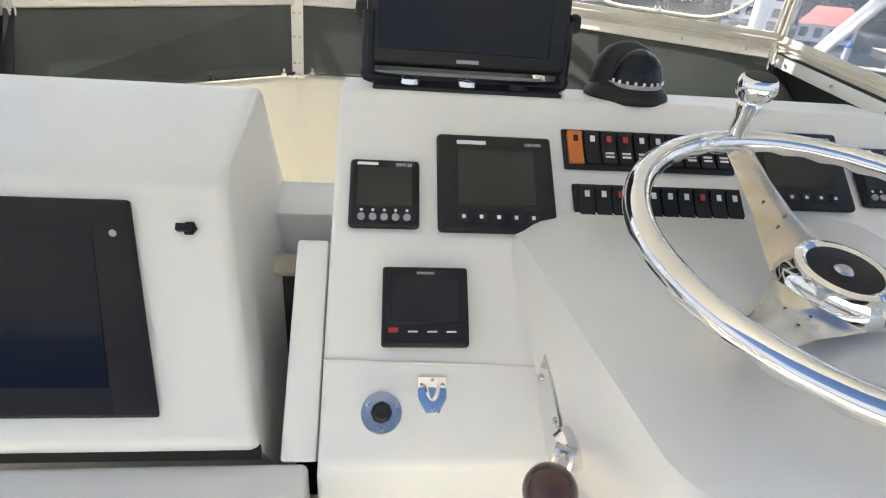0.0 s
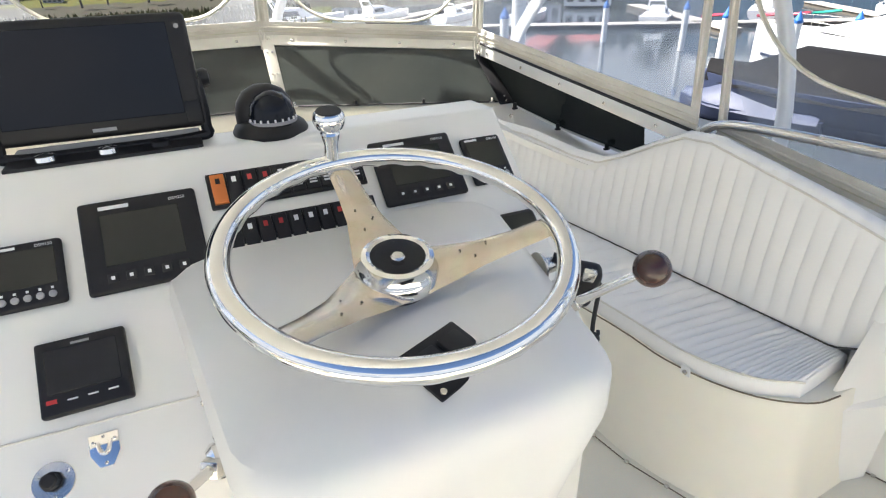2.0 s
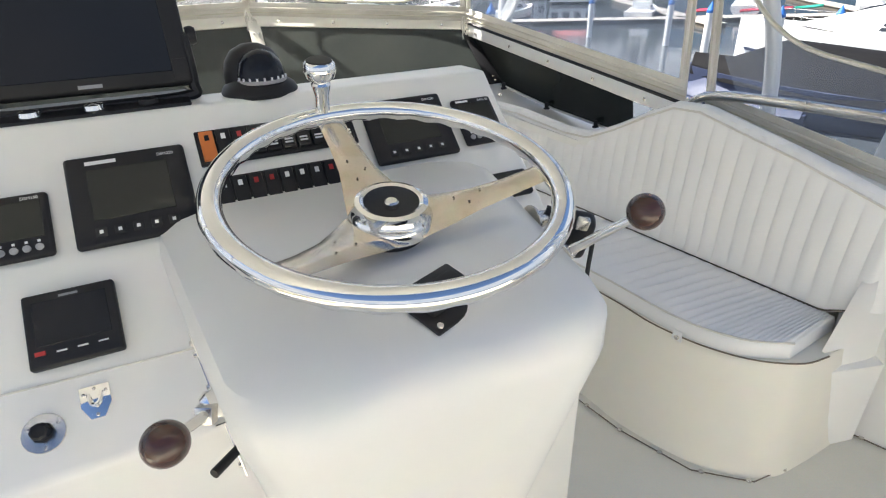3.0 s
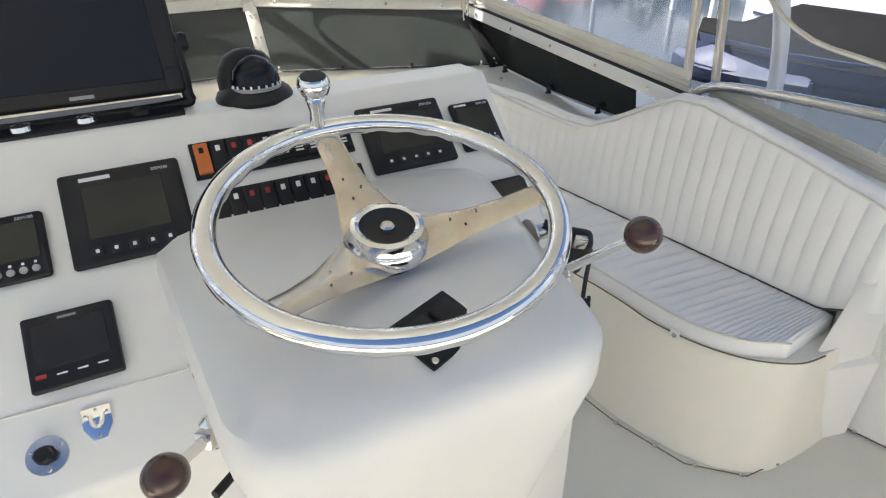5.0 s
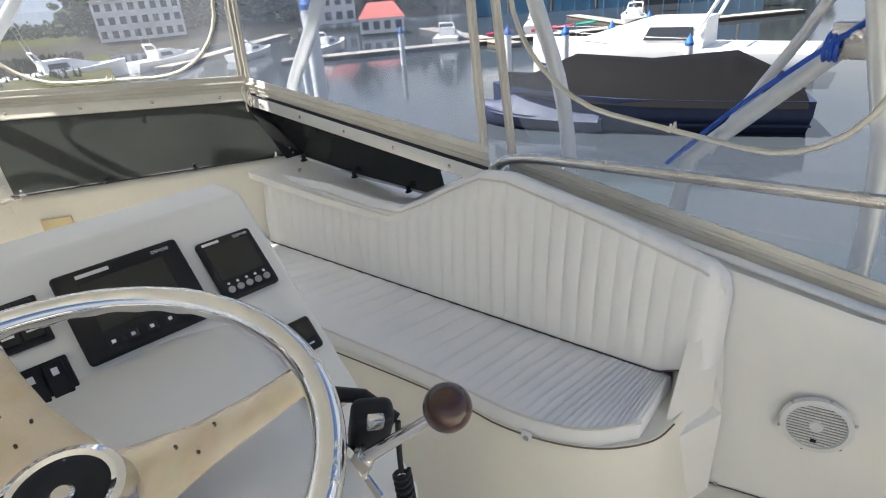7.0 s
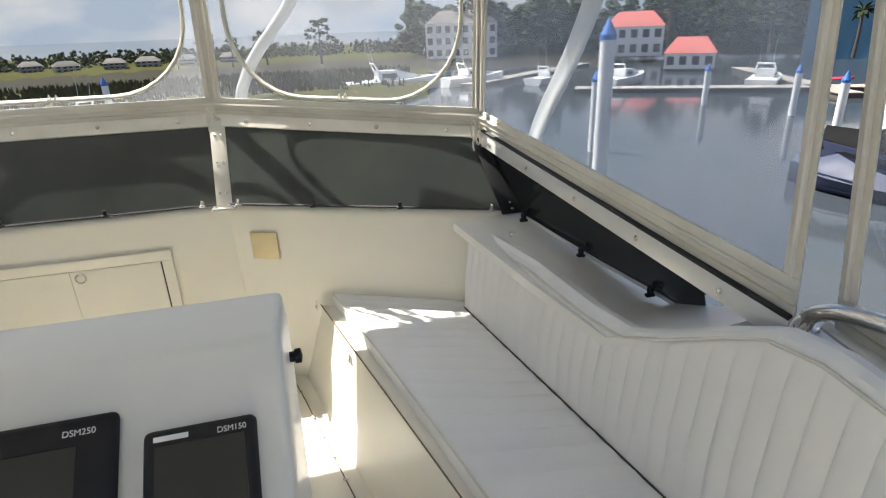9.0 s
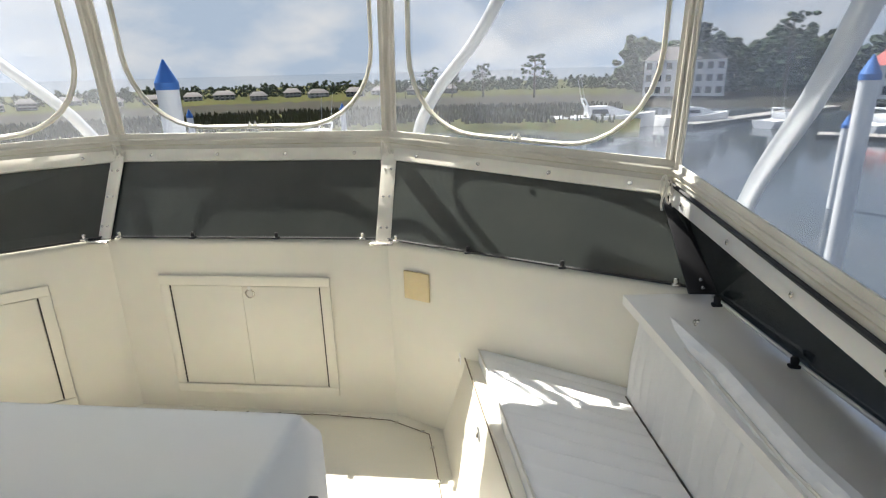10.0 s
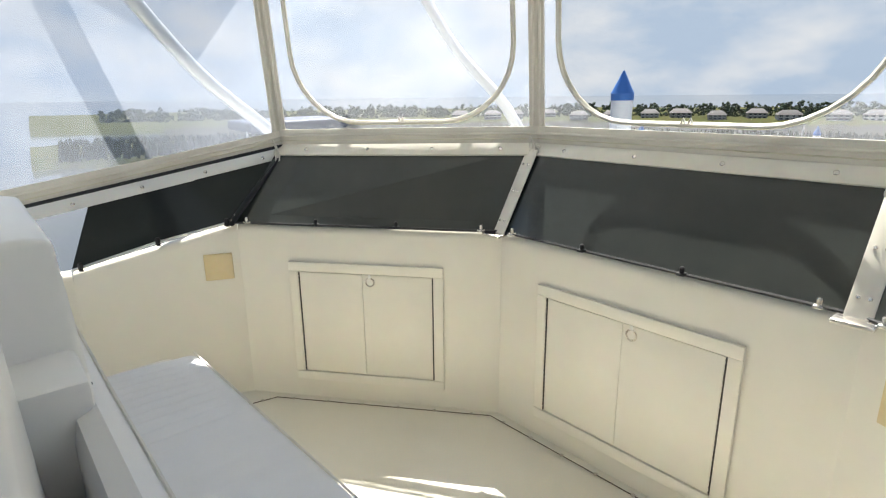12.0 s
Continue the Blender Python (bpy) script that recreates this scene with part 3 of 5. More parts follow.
def hatch(W, s0, s1, z0, z1, label):
    t = thing("locker_hatch", label, "hatch", tuple(W((s0 + s1) / 2, z0)), "locker hatches")
    box = lambda a, b, c, d, h0, h1, w=0.003: slab([W(a, c, h0), W(b, c, h0), W(b, d, h0), W(a, d, h0)], W(0, 0, h1 - h0) - W(0, 0, 0), w)
    f = 0.042
    for a, b, c, d, h in ((s0, s1, z1 - f, z1, 0.018), (s0, s1, z0, z0 + f, 0.016), (s0, s0 + f, z0 + f, z1 - f, 0.016), (s1 - f, s1, z0 + f, z1 - f, 0.016)):
        part("surround", box(a, b, c, d, 0.002, h), CREAM, t, "raised cream surround")
    mid = (s0 + s1) / 2 - 0.01
    for a, b in ((s0 + f + 0.006, mid - 0.0003), (mid + 0.0003, s1 - f - 0.006)):
        door = part("door", box(a, b, z0 + f + 0.004, z1 - f - 0.004, 0.002, 0.012), CREAM, t)
    for s in (s0 + f + 0.003, s1 - f - 0.003):
        ks = [z0 + f + 0.004 + (z1 - z0 - 2 * f - 0.008) * k / 52 for k in range(53)]
        part("piano_hinge", tube([W(s, z, 0.011) for z in ks], [0.0038 if k % 2 else 0.0022 for k in range(53)], 6), SEAM, t, "dark corroded piano hinge")
    c = W(mid + 0.035, z1 - f - 0.035, 0.014)
    n = W(0, 0, 1) - W(0, 0, 0)
    up = Vector((0, 0, 1))
    sd = n.cross(up)
    ring = [c + 0.018 * (math.cos(q) * sd + math.sin(q) * up) for q in (2 * math.pi * k / 16 for k in range(16))]
    part("ring_pull", tube(ring, 0.0038, 6, True), STEEL, t, "pale metal flush ring pull")
    part("pull_cup", lathe([(0.0165, 0), (0.016, -0.001), (0.006, -0.0015)], 16, aim(c + n * 0.0005, n)), PIPING, t)
    part("pull_tab", slab([c + up * 0.018 + sd * -0.006, c + up * 0.018 + sd * 0.006, c + up * 0.034 + sd * 0.006, c + up * 0.034 + sd * -0.006], n * 0.004, 0.001), GEL, t)


WF = on_wall((-0.6, 2.27), (0.6, 2.27))
WP = on_wall((-1.50, 1.55), (-0.6, 2.27))
WS = on_wall((0.6, 2.27), (1.66, 1.76))
WL = on_wall((-1.75, 0.95), (-1.50, 1.55))
hatch(WF, 0.205, 0.950, 0.088, 0.648, "closed cream double locker hatch in the bulwark")
hatch(WP, 0.232, 0.915, 0.092, 0.652, "closed cream double locker hatch in the diagonal bulwark")
for W, s, z in ((WS, 0.080, 0.578), (WL, 0.500, 0.565)):
    solo("cover_plate", bevel(slab([W(s, z, 0.002), W(s + 0.118, z, 0.002), W(s + 0.118, z + 0.118, 0.002), W(s, z + 0.118, 0.002)], W(0, 0, 0.012) - W(0, 0, 0)), 0.004), PLATE,
         "yellowed square plastic plate on the bulwark", "cover plate", group="yellowed plates")


# ---- starboard bench ----
bench = thing("moulded_bench", "white moulded bench base with a rounded end", "bench", (1.4, 0.9, 0))
fl = curve_through([(0.80, 2.22, 0), (1.17, 0.62, 0), (1.235, 0.22, 0), (1.33, -0.02, 0), (1.46, -0.135, 0), (1.60, -0.15, 0), (1.80, -0.14, 0)], 5)
tp = curve_through([(0.90, 2.20, 0), (1.265, 0.62, 0), (1.325, 0.22, 0), (1.41, 0.02, 0), (1.53, -0.085, 0), (1.64, -0.105, 0), (1.80, -0.10, 0)], 5)
back = [(1.80, 0.6, 0), (1.78, 1.5, 0), (1.62, 1.78, 0), (0.9, 2.24, 0)]
rings = []
for z, f in ((0.0, 0.0), (0.02, 0.1), (0.30, 0.85), (0.345, 0.96), (0.365, 1.0), (0.37, 1.06)):
    rings.append([tuple(lerp(a, b, f) + Vector((0, 0, z))) for a, b in zip(fl, tp)] + [(x, y, z) for x, y, _ in back])
part("body", loft(rings), CREAM, bench)
part("seat_seam", tube([p + Vector((-0.004, -0.004, 0.372)) for p in tp[:26]], 0.0025, 6), DECKSEAM, bench, "dark seam under the cushion")
# moulded end that rises from the seat to the coaming
part("end_rise", loft([[(1.66, -0.12, 0.0), (1.84, -0.16, 0.0), (1.88, -0.10, 0.70), (1.78, -0.10, 0.60)], [(1.60, -0.09, 0.30), (1.84, -0.16, 0.30), (1.88, -0.02, 0.74), (1.80, -0.06, 0.64)], [(1.74, -0.05, 0.37), (1.84, -0.02, 0.37), (1.86, 0.02, 0.76), (1.82, 0.0, 0.70)]]), GEL, bench, "white moulded end")


def tabs(p, n, parent=None):
    """A small vinyl tab with a snap."""
    p, n = Vector(p), Vector(n).normalized()
    up = Vector((0, 0, 1))
    sd = n.cross(up).normalized()
    t = thing("snap_tab", "white vinyl snap tab with a metal snap", "snap tab", tuple(p), "snap tabs")
    part("tab", slab([p + sd * -0.016 - up * 0.012, p + sd * 0.016 - up * 0.012, p + sd * 0.014 + up * 0.022, p + sd * -0.014 + up * 0.022], n * 0.004, 0.001), VINYL, t)
    part("snap", lathe([(0.008, 0), (0.008, 0.003), (0.004, 0.005)], 12, aim(p + n * 0.004, n)), STEEL, t)


def cushion(name, rows, ribs, depth, label, category, piping=True, ripple=0.010):
    """Cushion from cross-sections: rows of (front, back) edge points of the top; ribs: pitch along its run."""
    t = thing(name, label, category, tuple(lerp(rows[0][0], rows[-1][1], 0.5) - Vector((0, 0, depth))))
    front = curve_through([r[0] for r in rows], 24)
    rear = curve_through([r[1] for r in rows], 24)
    rings, run = [], 0.0
    N = len(front) - 1
    pf = front[0]
    samples = []
    total = sum((front[k + 1] - front[k]).length for k in range(N))
    M = int(total / ribs * 6)
    for j in range(M + 1):
        f = j / M * N
        k = min(int(f), N - 1)
        samples.append((lerp(front[k], front[k + 1], f - k), lerp(rear[k], rear[k + 1], f - k), j / 6))
    for j, (a, b, ph) in enumerate(samples):
        rip = ripple * (abs(math.sin(math.pi * ph)) ** 0.6 - 1)
        end = min(j, M - j)
        drop = 0.014 * max(0, 1 - end / 4) ** 2
        d = (b - a).normalized()
        w = (b - a).length
        sec = []
        for off, h in ((0.0, -depth), (-0.004, -depth * 0.7), (-0.004, -depth * 0.25), (0.006, -0.006), (0.022, rip * 0.5), (w * 0.3, rip + 0.003), (w * 0.65, rip + 0.003), (w - 0.02, rip * 0.5), (w, -0.012), (w, -depth)):
            sec.append(a + d * off + Vector((0, 0, h - (drop if h > -depth * 0.5 else 0))))
        rings.append(sec)
    part("pad", loft(rings), VINYL, t, "ribbed white vinyl pad")
    if piping:
        part("piping", tube([p + Vector((-0.002, -0.002, -0.004)) for p in front], 0.0035, 6), PIPING, t, "cream piping")
        part("piping", tube([p + Vector((-0.002, -0.002, -depth + 0.004)) for p in front], 0.0035, 6), PIPING, t, "cream piping")
    return t


cushion("bench_cushion", [((0.955, 2.165, 0.43), (1.56, 1.86, 0.43)), ((1.06, 1.70, 0.43), (1.58, 1.50, 0.43)), ((1.19, 1.10, 0.43), (1.64, 1.02, 0.43)), ((1.30, 0.50, 0.43), (1.70, 0.48, 0.43)),
                          ((1.345, 0.18, 0.43), (1.74, 0.16, 0.43)), ((1.42, 0.02, 0.43), (1.76, 0.03, 0.43)), ((1.53, -0.065, 0.43), (1.76, -0.035, 0.43))], 0.055, 0.075,
        "white ribbed vinyl bench cushion with cream piping", "cushion")
tabs((1.335, 0.155, 0.37), (-0.97, -0.2, 0.1))
tabs((0.99, 1.62, 0.385), (-0.97, -0.2, 0.3))
tabs((0.90, 2.08, 0.385), (-0.97, -0.2, 0.3))


def backrest():
    t = thing("upholstered_back_cushion", "white vinyl bench backrest with vertical ribs and a stepped top", "backrest", (1.6, 0.9, 0.42))
    prof = [(1.83, 0.70), (1.81, 0.745), (1.70, 0.76), (1.40, 0.765), (1.12, 0.742), (0.98, 0.748), (0.86, 0.805), (0.72, 0.885), (0.62, 0.935), (0.52, 0.94), (0.20, 0.865), (-0.08, 0.785), (-0.115, 0.755), (-0.125, 0.72)]
    top = lambda y: next(a[1] + (b[1] - a[1]) * (a[0] - y) / (a[0] - b[0]) for a, b in zip(prof, prof[1:]) if a[0] >= y >= b[0])
    rings, M = [], 300
    pip_t, pip_b = [], []
    for j in range(M + 1):
        y = 1.83 - (1.83 + 0.125) * j / M
        x = 1.455 + 0.158 * (1.81 - y)
        zt = top(y)
        zb = 0.425 + (0.05 if y < 0 else 0.0) * min(1, -y / 0.1 if y < 0 else 0)
        rip = 0.010 * (1 - abs(math.sin(math.pi * y / 0.052)) ** 0.6)
        end = min(j, M - j)
        pinch = 0.03 * max(0, 1 - end / 6) ** 2
        lean = 0.03
        L = lambda f: lean * f
        sec = [(x + pinch, zb), (x + rip + pinch, zb + 0.03), (x + L(0.4) + rip + pinch - 0.01, zb + (zt - zb) * 0.4), (x + L(0.8) + rip + pinch - 0.006, zb + (zt - zb) * 0.8), (x + L(1) + rip * 0.6 + pinch, zt - 0.03), (x + L(1) + 0.012, zt - 0.008), (x + L(1) + 0.03, zt), (x + L(1) + 0.06, zt - 0.008), (x + L(1) + 0.075, zt - 0.04), (x + 0.09, zb)]
        rings.append([(a, y, b) for a, b in sec])
        pip_t.append((x + L(1) - 0.002, y, zt - 0.022))
        pip_b.append((x - 0.004, y, zb + 0.006))
    part("pad", loft(rings), VINYL, t, "vertically ribbed white vinyl")
    part("piping", tube(pip_t[6:-6:3], 0.004, 6), PIPING, t, "cream piping")
    # lower seam coloured dark to paint the shade where back meets seat
    part("piping", tube(pip_b[6:-6:3], 0.003, 6), SEAM, t, "lower seam with its shade painted dark")


backrest()
for p, n in (((1.80, 0.77, 0.875), (-0.4, 0, 1)), ((1.86, 0.50, 0.833), (-0.5, 0, 1)), ((1.872, 0.045, 0.765), (-0.5, 0, 1)), ((1.575, 1.60, 0.785), (-1, 0.3, 0.6))):
    p = Vector(p)
    t = thing("snap_stud", "small metal snap stud on the coaming", "snap stud", tuple(p), "snap studs")
    part("stud", lathe([(0.011, 0), (0.010, 0.004), (0.006, 0.006), (0.007, 0.010), (0.003, 0.012)], 12, aim(p, n)), STEEL, t)

# curtain track and grab rail on the side coaming
solo("curtain_track", tube([(1.875, 0.68, 0.875), (1.878, 0.50, 0.845), (1.893, 0.03, 0.778), (1.965, -0.40, 0.695), (2.03, -0.57, 0.655)], 0.013, 8, flat=0.6), ALU, "ridged aluminium curtain track along the coaming", "track", "structure")
rail = thing("grab_rail", "bent polished aluminium side grab rail", "rail", (1.87, 0.66, 0.9))
part("pipe", tube(curve_through([(1.84, 0.70, 0.865), (1.843, 0.68, 0.905), (1.848, 0.60, 0.938), (1.865, 0.40, 0.955), (1.90, -0.05, 0.972), (1.965, -0.60, 0.985), (2.06, -1.3, 1.0)], 6), 0.017, 12), STEEL, rail)
part("flange", lathe([(0.035, 0), (0.033, 0.006), (0.02, 0.012)], 16, Matrix.Translation((1.84, 0.70, 0.858))), STEEL, rail)


# ---- loudspeaker in the coaming ----
def loudspeaker(c, n, r):
    c, n = Vector(c), Vector(n).normalized()
    m = aim(c, n)
    t = thing("loudspeaker", "round off-white loudspeaker with a slotted grille in the coaming", "loudspeaker", tuple(c))
    part("ring", lathe([(r * 0.80, 0.004), (r * 0.82, 0.014), (r * 0.98, 0.012), (r, -0.004), (r * 0.8, -0.004)], 32, m), GRILLE, t)
    part("cone", lathe([(r * 0.82, 0.005), (0.004, 0.005)], 32, m), SEAM, t, "dark cone behind the grille")
    for k in range(15):
        v = r * 0.8 * (-1 + 2 * (k + 0.5) / 15)
        h = math.sqrt(max(0.0, (r * 0.8) ** 2 - v * v))
        part("slat", moved(bx((-h, v - r * 0.026, 0.006), (h, v + r * 0.026, 0.010)), m), GRILLE, t)
    part("cap", lathe([(r * 0.2, 0.009), (r * 0.17, 0.014), (0.003, 0.016)], 20, m), GRILLE, t)
    for k in range(6):
        q = 2 * math.pi * (k + 0.3) / 6
        part("screw", lathe([(r * 0.06, 0), (r * 0.05, 0.004)], 8, m @ Matrix.Translation((r * 1.02 * math.cos(q), r * 1.02 * math.sin(q), 0.002))), STEEL, t)
    part("badge", moved(bx((-0.006, -r * 0.62, 0.010), (0.008, -r * 0.5, 0.012)), m), BLACK, t)


loudspeaker((1.915, -0.372, 0.342), (-0.95, -0.31, 0.03), 0.086)


# ---- helm console ----
u_ax, n_ax = Vector((0, 0.747, 0.665)), Vector((0, -0.665, 0.747))


def F(x, s, h=0.0):
    """A place on the sloping dash: across, up the slope, and out of it."""
    return Vector((x, 0.09, 0.77)) + u_ax * s + n_ax * h


FM = Matrix((Vector((1, 0, 0)), u_ax, n_ax)).transposed().to_4x4()


def on_dash(x, s, h=0.0):
    return Matrix.Translation(F(x, s, h)) @ FM


def yz_block(profile, x0, x1, w, taper=lambda z: (0, 0)):
    bm = bmesh.new()
    a = [bm.verts.new((x0 + taper(z)[0], y, z)) for y, z in profile]
    b = [bm.verts.new((x1 + taper(z)[1], y, z)) for y, z in profile]
    bm.faces.new(a), bm.faces.new(b[::-1])
    for k in range(len(a)):
        bm.faces.new((a[k], a[k - 1], b[k - 1], b[k]))
    return bevel(bm, w, 4)


console = thing("helm_console", "white moulded helm console with a sloping dash", "helm console", (0.3, 0.4, 0))
part("body", yz_block([(0.0, 0.0), (0.02, 0.69), (F(0, -0.09).y, F(0, -0.09).z), (F(0, 0.555).y, F(0, 0.555).z), (0.63, 1.135), (0.68, 1.08), (0.72, 0.0)], -0.25, 0.865, 0.022, lambda z: (0, -0.02 * max(0, (0.85 - z)) / 0.85)), GEL, console)

# wheel pod
pr = []
for z, dx0, dx1, ya, yf in ((0.0, 0.19, 0.56, -0.14, 0.2), (0.45, 0.155, 0.62, -0.21, 0.25), (0.75, 0.12, 0.685, -0.26, 0.30), (0.86, 0.10, 0.715, -0.275, 0.35), (0.915, 0.095, 0.72, -0.27, 0.38), (0.945, 0.105, 0.705, -0.25, 0.39), (0.962, 0.14, 0.67, -0.20, 0.385), (0.972, 0.20, 0.61, -0.12, 0.36)):
    r = 0.10 if z > 0.4 else 0.08
    ringp = []
    for cx, cy, q0 in ((dx1 + 0.05 - r, yf - r, 0), (dx0 - 0.045 + r, yf - r, 90), (dx0 + 0.010 + r, ya + r, 180), (dx1 - 0.03 - r, ya + r, 270)):
        for k in range(7):
            q = radians(q0 + 15 * k)
            yy = cy + r * math.sin(q)
            ringp.append((cx + r * math.cos(q), yy, z + (0.035 * (yy + 0.1) if z > 0.8 else 0)))
    pr.append(ringp)
part("wheel_pod", loft(pr), GEL, console, "rounded white pod under the steering wheel")
part("dash_groove", joined(tube([F(-0.25, 0.06, 0.001), F(0.10, 0.05, 0.001)], 0.002, 6)), PIPING, console)

# port pod with the large plotter, and the gap beside it
pod = thing("companion_console", "white moulded companion console with a hooded top", "console", (-0.7, 0.4, 0))
tp_x = lambda z: (0, -0.10 * max(0.0, z - 0.72) / 0.3)
part("body", yz_block([(0.06, 0.70), (F(0, -0.065).y, F(0, -0.065).z), (F(0, 0.35).y, F(0, 0.35).z), (0.42, 1.015), (0.74, 1.075), (0.80, 1.065), (0.84, 0.30), (0.30, 0.30)], -1.15, -0.335, 0.022, tp_x), GEL, pod)
part("ledge", yz_block([(-0.12, 0.0), (-0.10, 0.66), (-0.08, 0.685), (0.05, 0.69), (0.06, 0.0)], -1.30, -0.265, 0.012), GEL, pod, "white moulded ledge below")
part("jamb", slab([F(-0.305, -0.085, -0.015), F(-0.253, -0.085, -0.015), F(-0.253, 0.262, -0.015), F(-0.305, 0.262, -0.015)], -n_ax * 0.05, 0.006), GEL, pod, "white jamb beside the gap")
# added board, its dark colour paints the shade deep in the gap
part("gap_shadow_board", bx((-0.335, 0.30, 0.30), (-0.252, 0.33, 0.86)), GAPSHADE, pod, "dark board painting the shade inside the gap")
part("gap_sill", slab([F(-0.345, 0.21, -0.04), F(-0.26, 0.21, -0.04), F(-0.26, 0.245, -0.04), F(-0.345, 0.245, -0.04)], -n_ax * 0.02, 0.002), TEAK, pod, "weathered wooden sill")
part("bridge", bx((-0.50, 0.60, 0.55), (-0.24, 0.80, 0.84), 0.015), GEL, pod, "white moulded bridge to the helm console")
# added strip, shade under the hood put in as dark colour
part("hood_shade_strip", bx((-1.14, 0.052, 0.692), (-0.335, 0.062, 0.712)), GAPSHADE, pod, "dark strip painting the shade under the hood")


# ---- instruments on the dash ----
def screen_bezel(name, x, s, w, h, label, category, depth=0.016, on_dash=on_dash, glass=SCREEN, inset=(0.16, 0.16, 0.16, 0.30), rad=0.008):
    """A panel instrument: housing, screen; inset: the margins left, right, top, bottom as shares."""
    t = thing(name, label, category, tuple(F(x, s)))
    part("housing", moved(bx((-w / 2, -h / 2, 0.001), (w / 2, h / 2, depth), rad, 3), on_dash(x, s)), BLACK, t)
    l, r, tp2, bt = inset
    part("screen", moved(bx((-w / 2 + l * w, -h / 2 + bt * h, depth - 0.002), (w / 2 - r * w, h / 2 - tp2 * h, depth + 0.0012), 0.0008, 1), on_dash(x, s)), glass, t, "blank dark screen")
    return t, depth


def big_meter(x, s, w=0.207, h=0.188):
    t, d = screen_bezel("multifunction_display", x, s, w, h, "black square boat data display with five keys, switched off", "instrument display", glass=LCD, inset=(0.17, 0.17, 0.17, 0.27))
    part("maker_mark", moved(bx((-w * 0.33, h * 0.385, d), (-w * 0.08, h * 0.425, d + 0.0006)), on_dash(x, s)), WHITEINK, t, "white maker's mark")
    lettering("model_lettering", "DSM250", 0.0085, on_dash(x + w * 0.26, s + h * 0.385, d), WHITEINK, t, "small white model lettering")
    for k in range(5):
        cx = -w * 0.29 + w * 0.145 * k
        key = part("key", moved(bx((cx - 0.009, -h * 0.41, d - 0.001), (cx + 0.009, -h * 0.31, d + 0.003), 0.003, 2), on_dash(x, s)), RUBBER, t)
        part("icon", moved(bx((cx - 0.003, -h * 0.38, d + 0.003), (cx + 0.003, -h * 0.345, d + 0.0036)), on_dash(x, s)), WHITEINK, key)
    return t


def small_meter(x, s, w=0.118, h=0.127):
    t, d = screen_bezel("depth_display", x, s, w, h, "small black boat data display with five grey keys", "instrument display", glass=LCD, inset=(0.10, 0.10, 0.13, 0.30))
    part("maker_mark", moved(bx((-w * 0.40, h * 0.40, d), (-w * 0.10, h * 0.44, d + 0.0006)), on_dash(x, s)), WHITEINK, t, "white maker's mark")
    lettering("model_lettering", "DSM150", 0.008, on_dash(x + w * 0.15, s + h * 0.39, d), WHITEINK, t, "small white model lettering")
    for k in range(5):
        cx = -w * 0.32 + w * 0.16 * k
        key = part("key", lathe([(0.0065, d - 0.001), (0.0062, d + 0.003), (0.003, d + 0.004)], 14, on_dash(x + cx, s - h * 0.36)), GREYBTN, t, "grey round key")
        part("icon", moved(bx((cx - 0.0022, -h * 0.28, d), (cx + 0.0022, -h * 0.245, d + 0.0006)), on_dash(x, s)), WHITEINK, t)
    return t


small_meter(-0.163, 0.338)
big_meter(0.030, 0.365)
small_meter(0.782, 0.407, 0.106, 0.127)
big_meter(0.607, 0.415, 0.20, 0.165)

auto, d = screen_bezel("autopilot_display", -0.095, 0.142, 0.136, 0.128, "square black autopilot display with a red key, switched off", "instrument display", 0.02, on_dash, SCREEN, (0.10, 0.10, 0.12, 0.28), 0.005)
part("maker_mark", moved(bx((-0.014, 0.051, d), (0.014, 0.055, d + 0.0006)), on_dash(-0.095, 0.142)), GREYBTN, auto)
for k in range(4):
    cx = -0.05 + 0.030 * k
    part("key_mark", moved(bx((cx - 0.0075, -0.043, d), (cx + 0.0075, -0.043 + (0.007 if k == 0 else 0.0025), d + 0.0015)), on_dash(-0.095, 0.142)), REDINK if k == 0 else WHITEINK, auto, "red standby key" if k == 0 else "")

radio, d = screen_bezel("stereo_remote", 0.778, 0.228, 0.132, 0.066, "small black stereo control with a dim screen", "stereo control", 0.016, on_dash, LCD, (0.34, 0.06, 0.14, 0.34), 0.008)
part("dial", lathe([(0.016, d), (0.015, d + 0.008), (0.004, d + 0.009)], 20, on_dash(0.742, 0.232)), RUBBER, radio)
for k in range(4):
    part("key_mark", moved(bx((-0.014 + 0.018 * k, -0.022, d), (-0.004 + 0.018 * k, -0.019, d + 0.001)), on_dash(0.778, 0.228)), WHITEINK, radio)


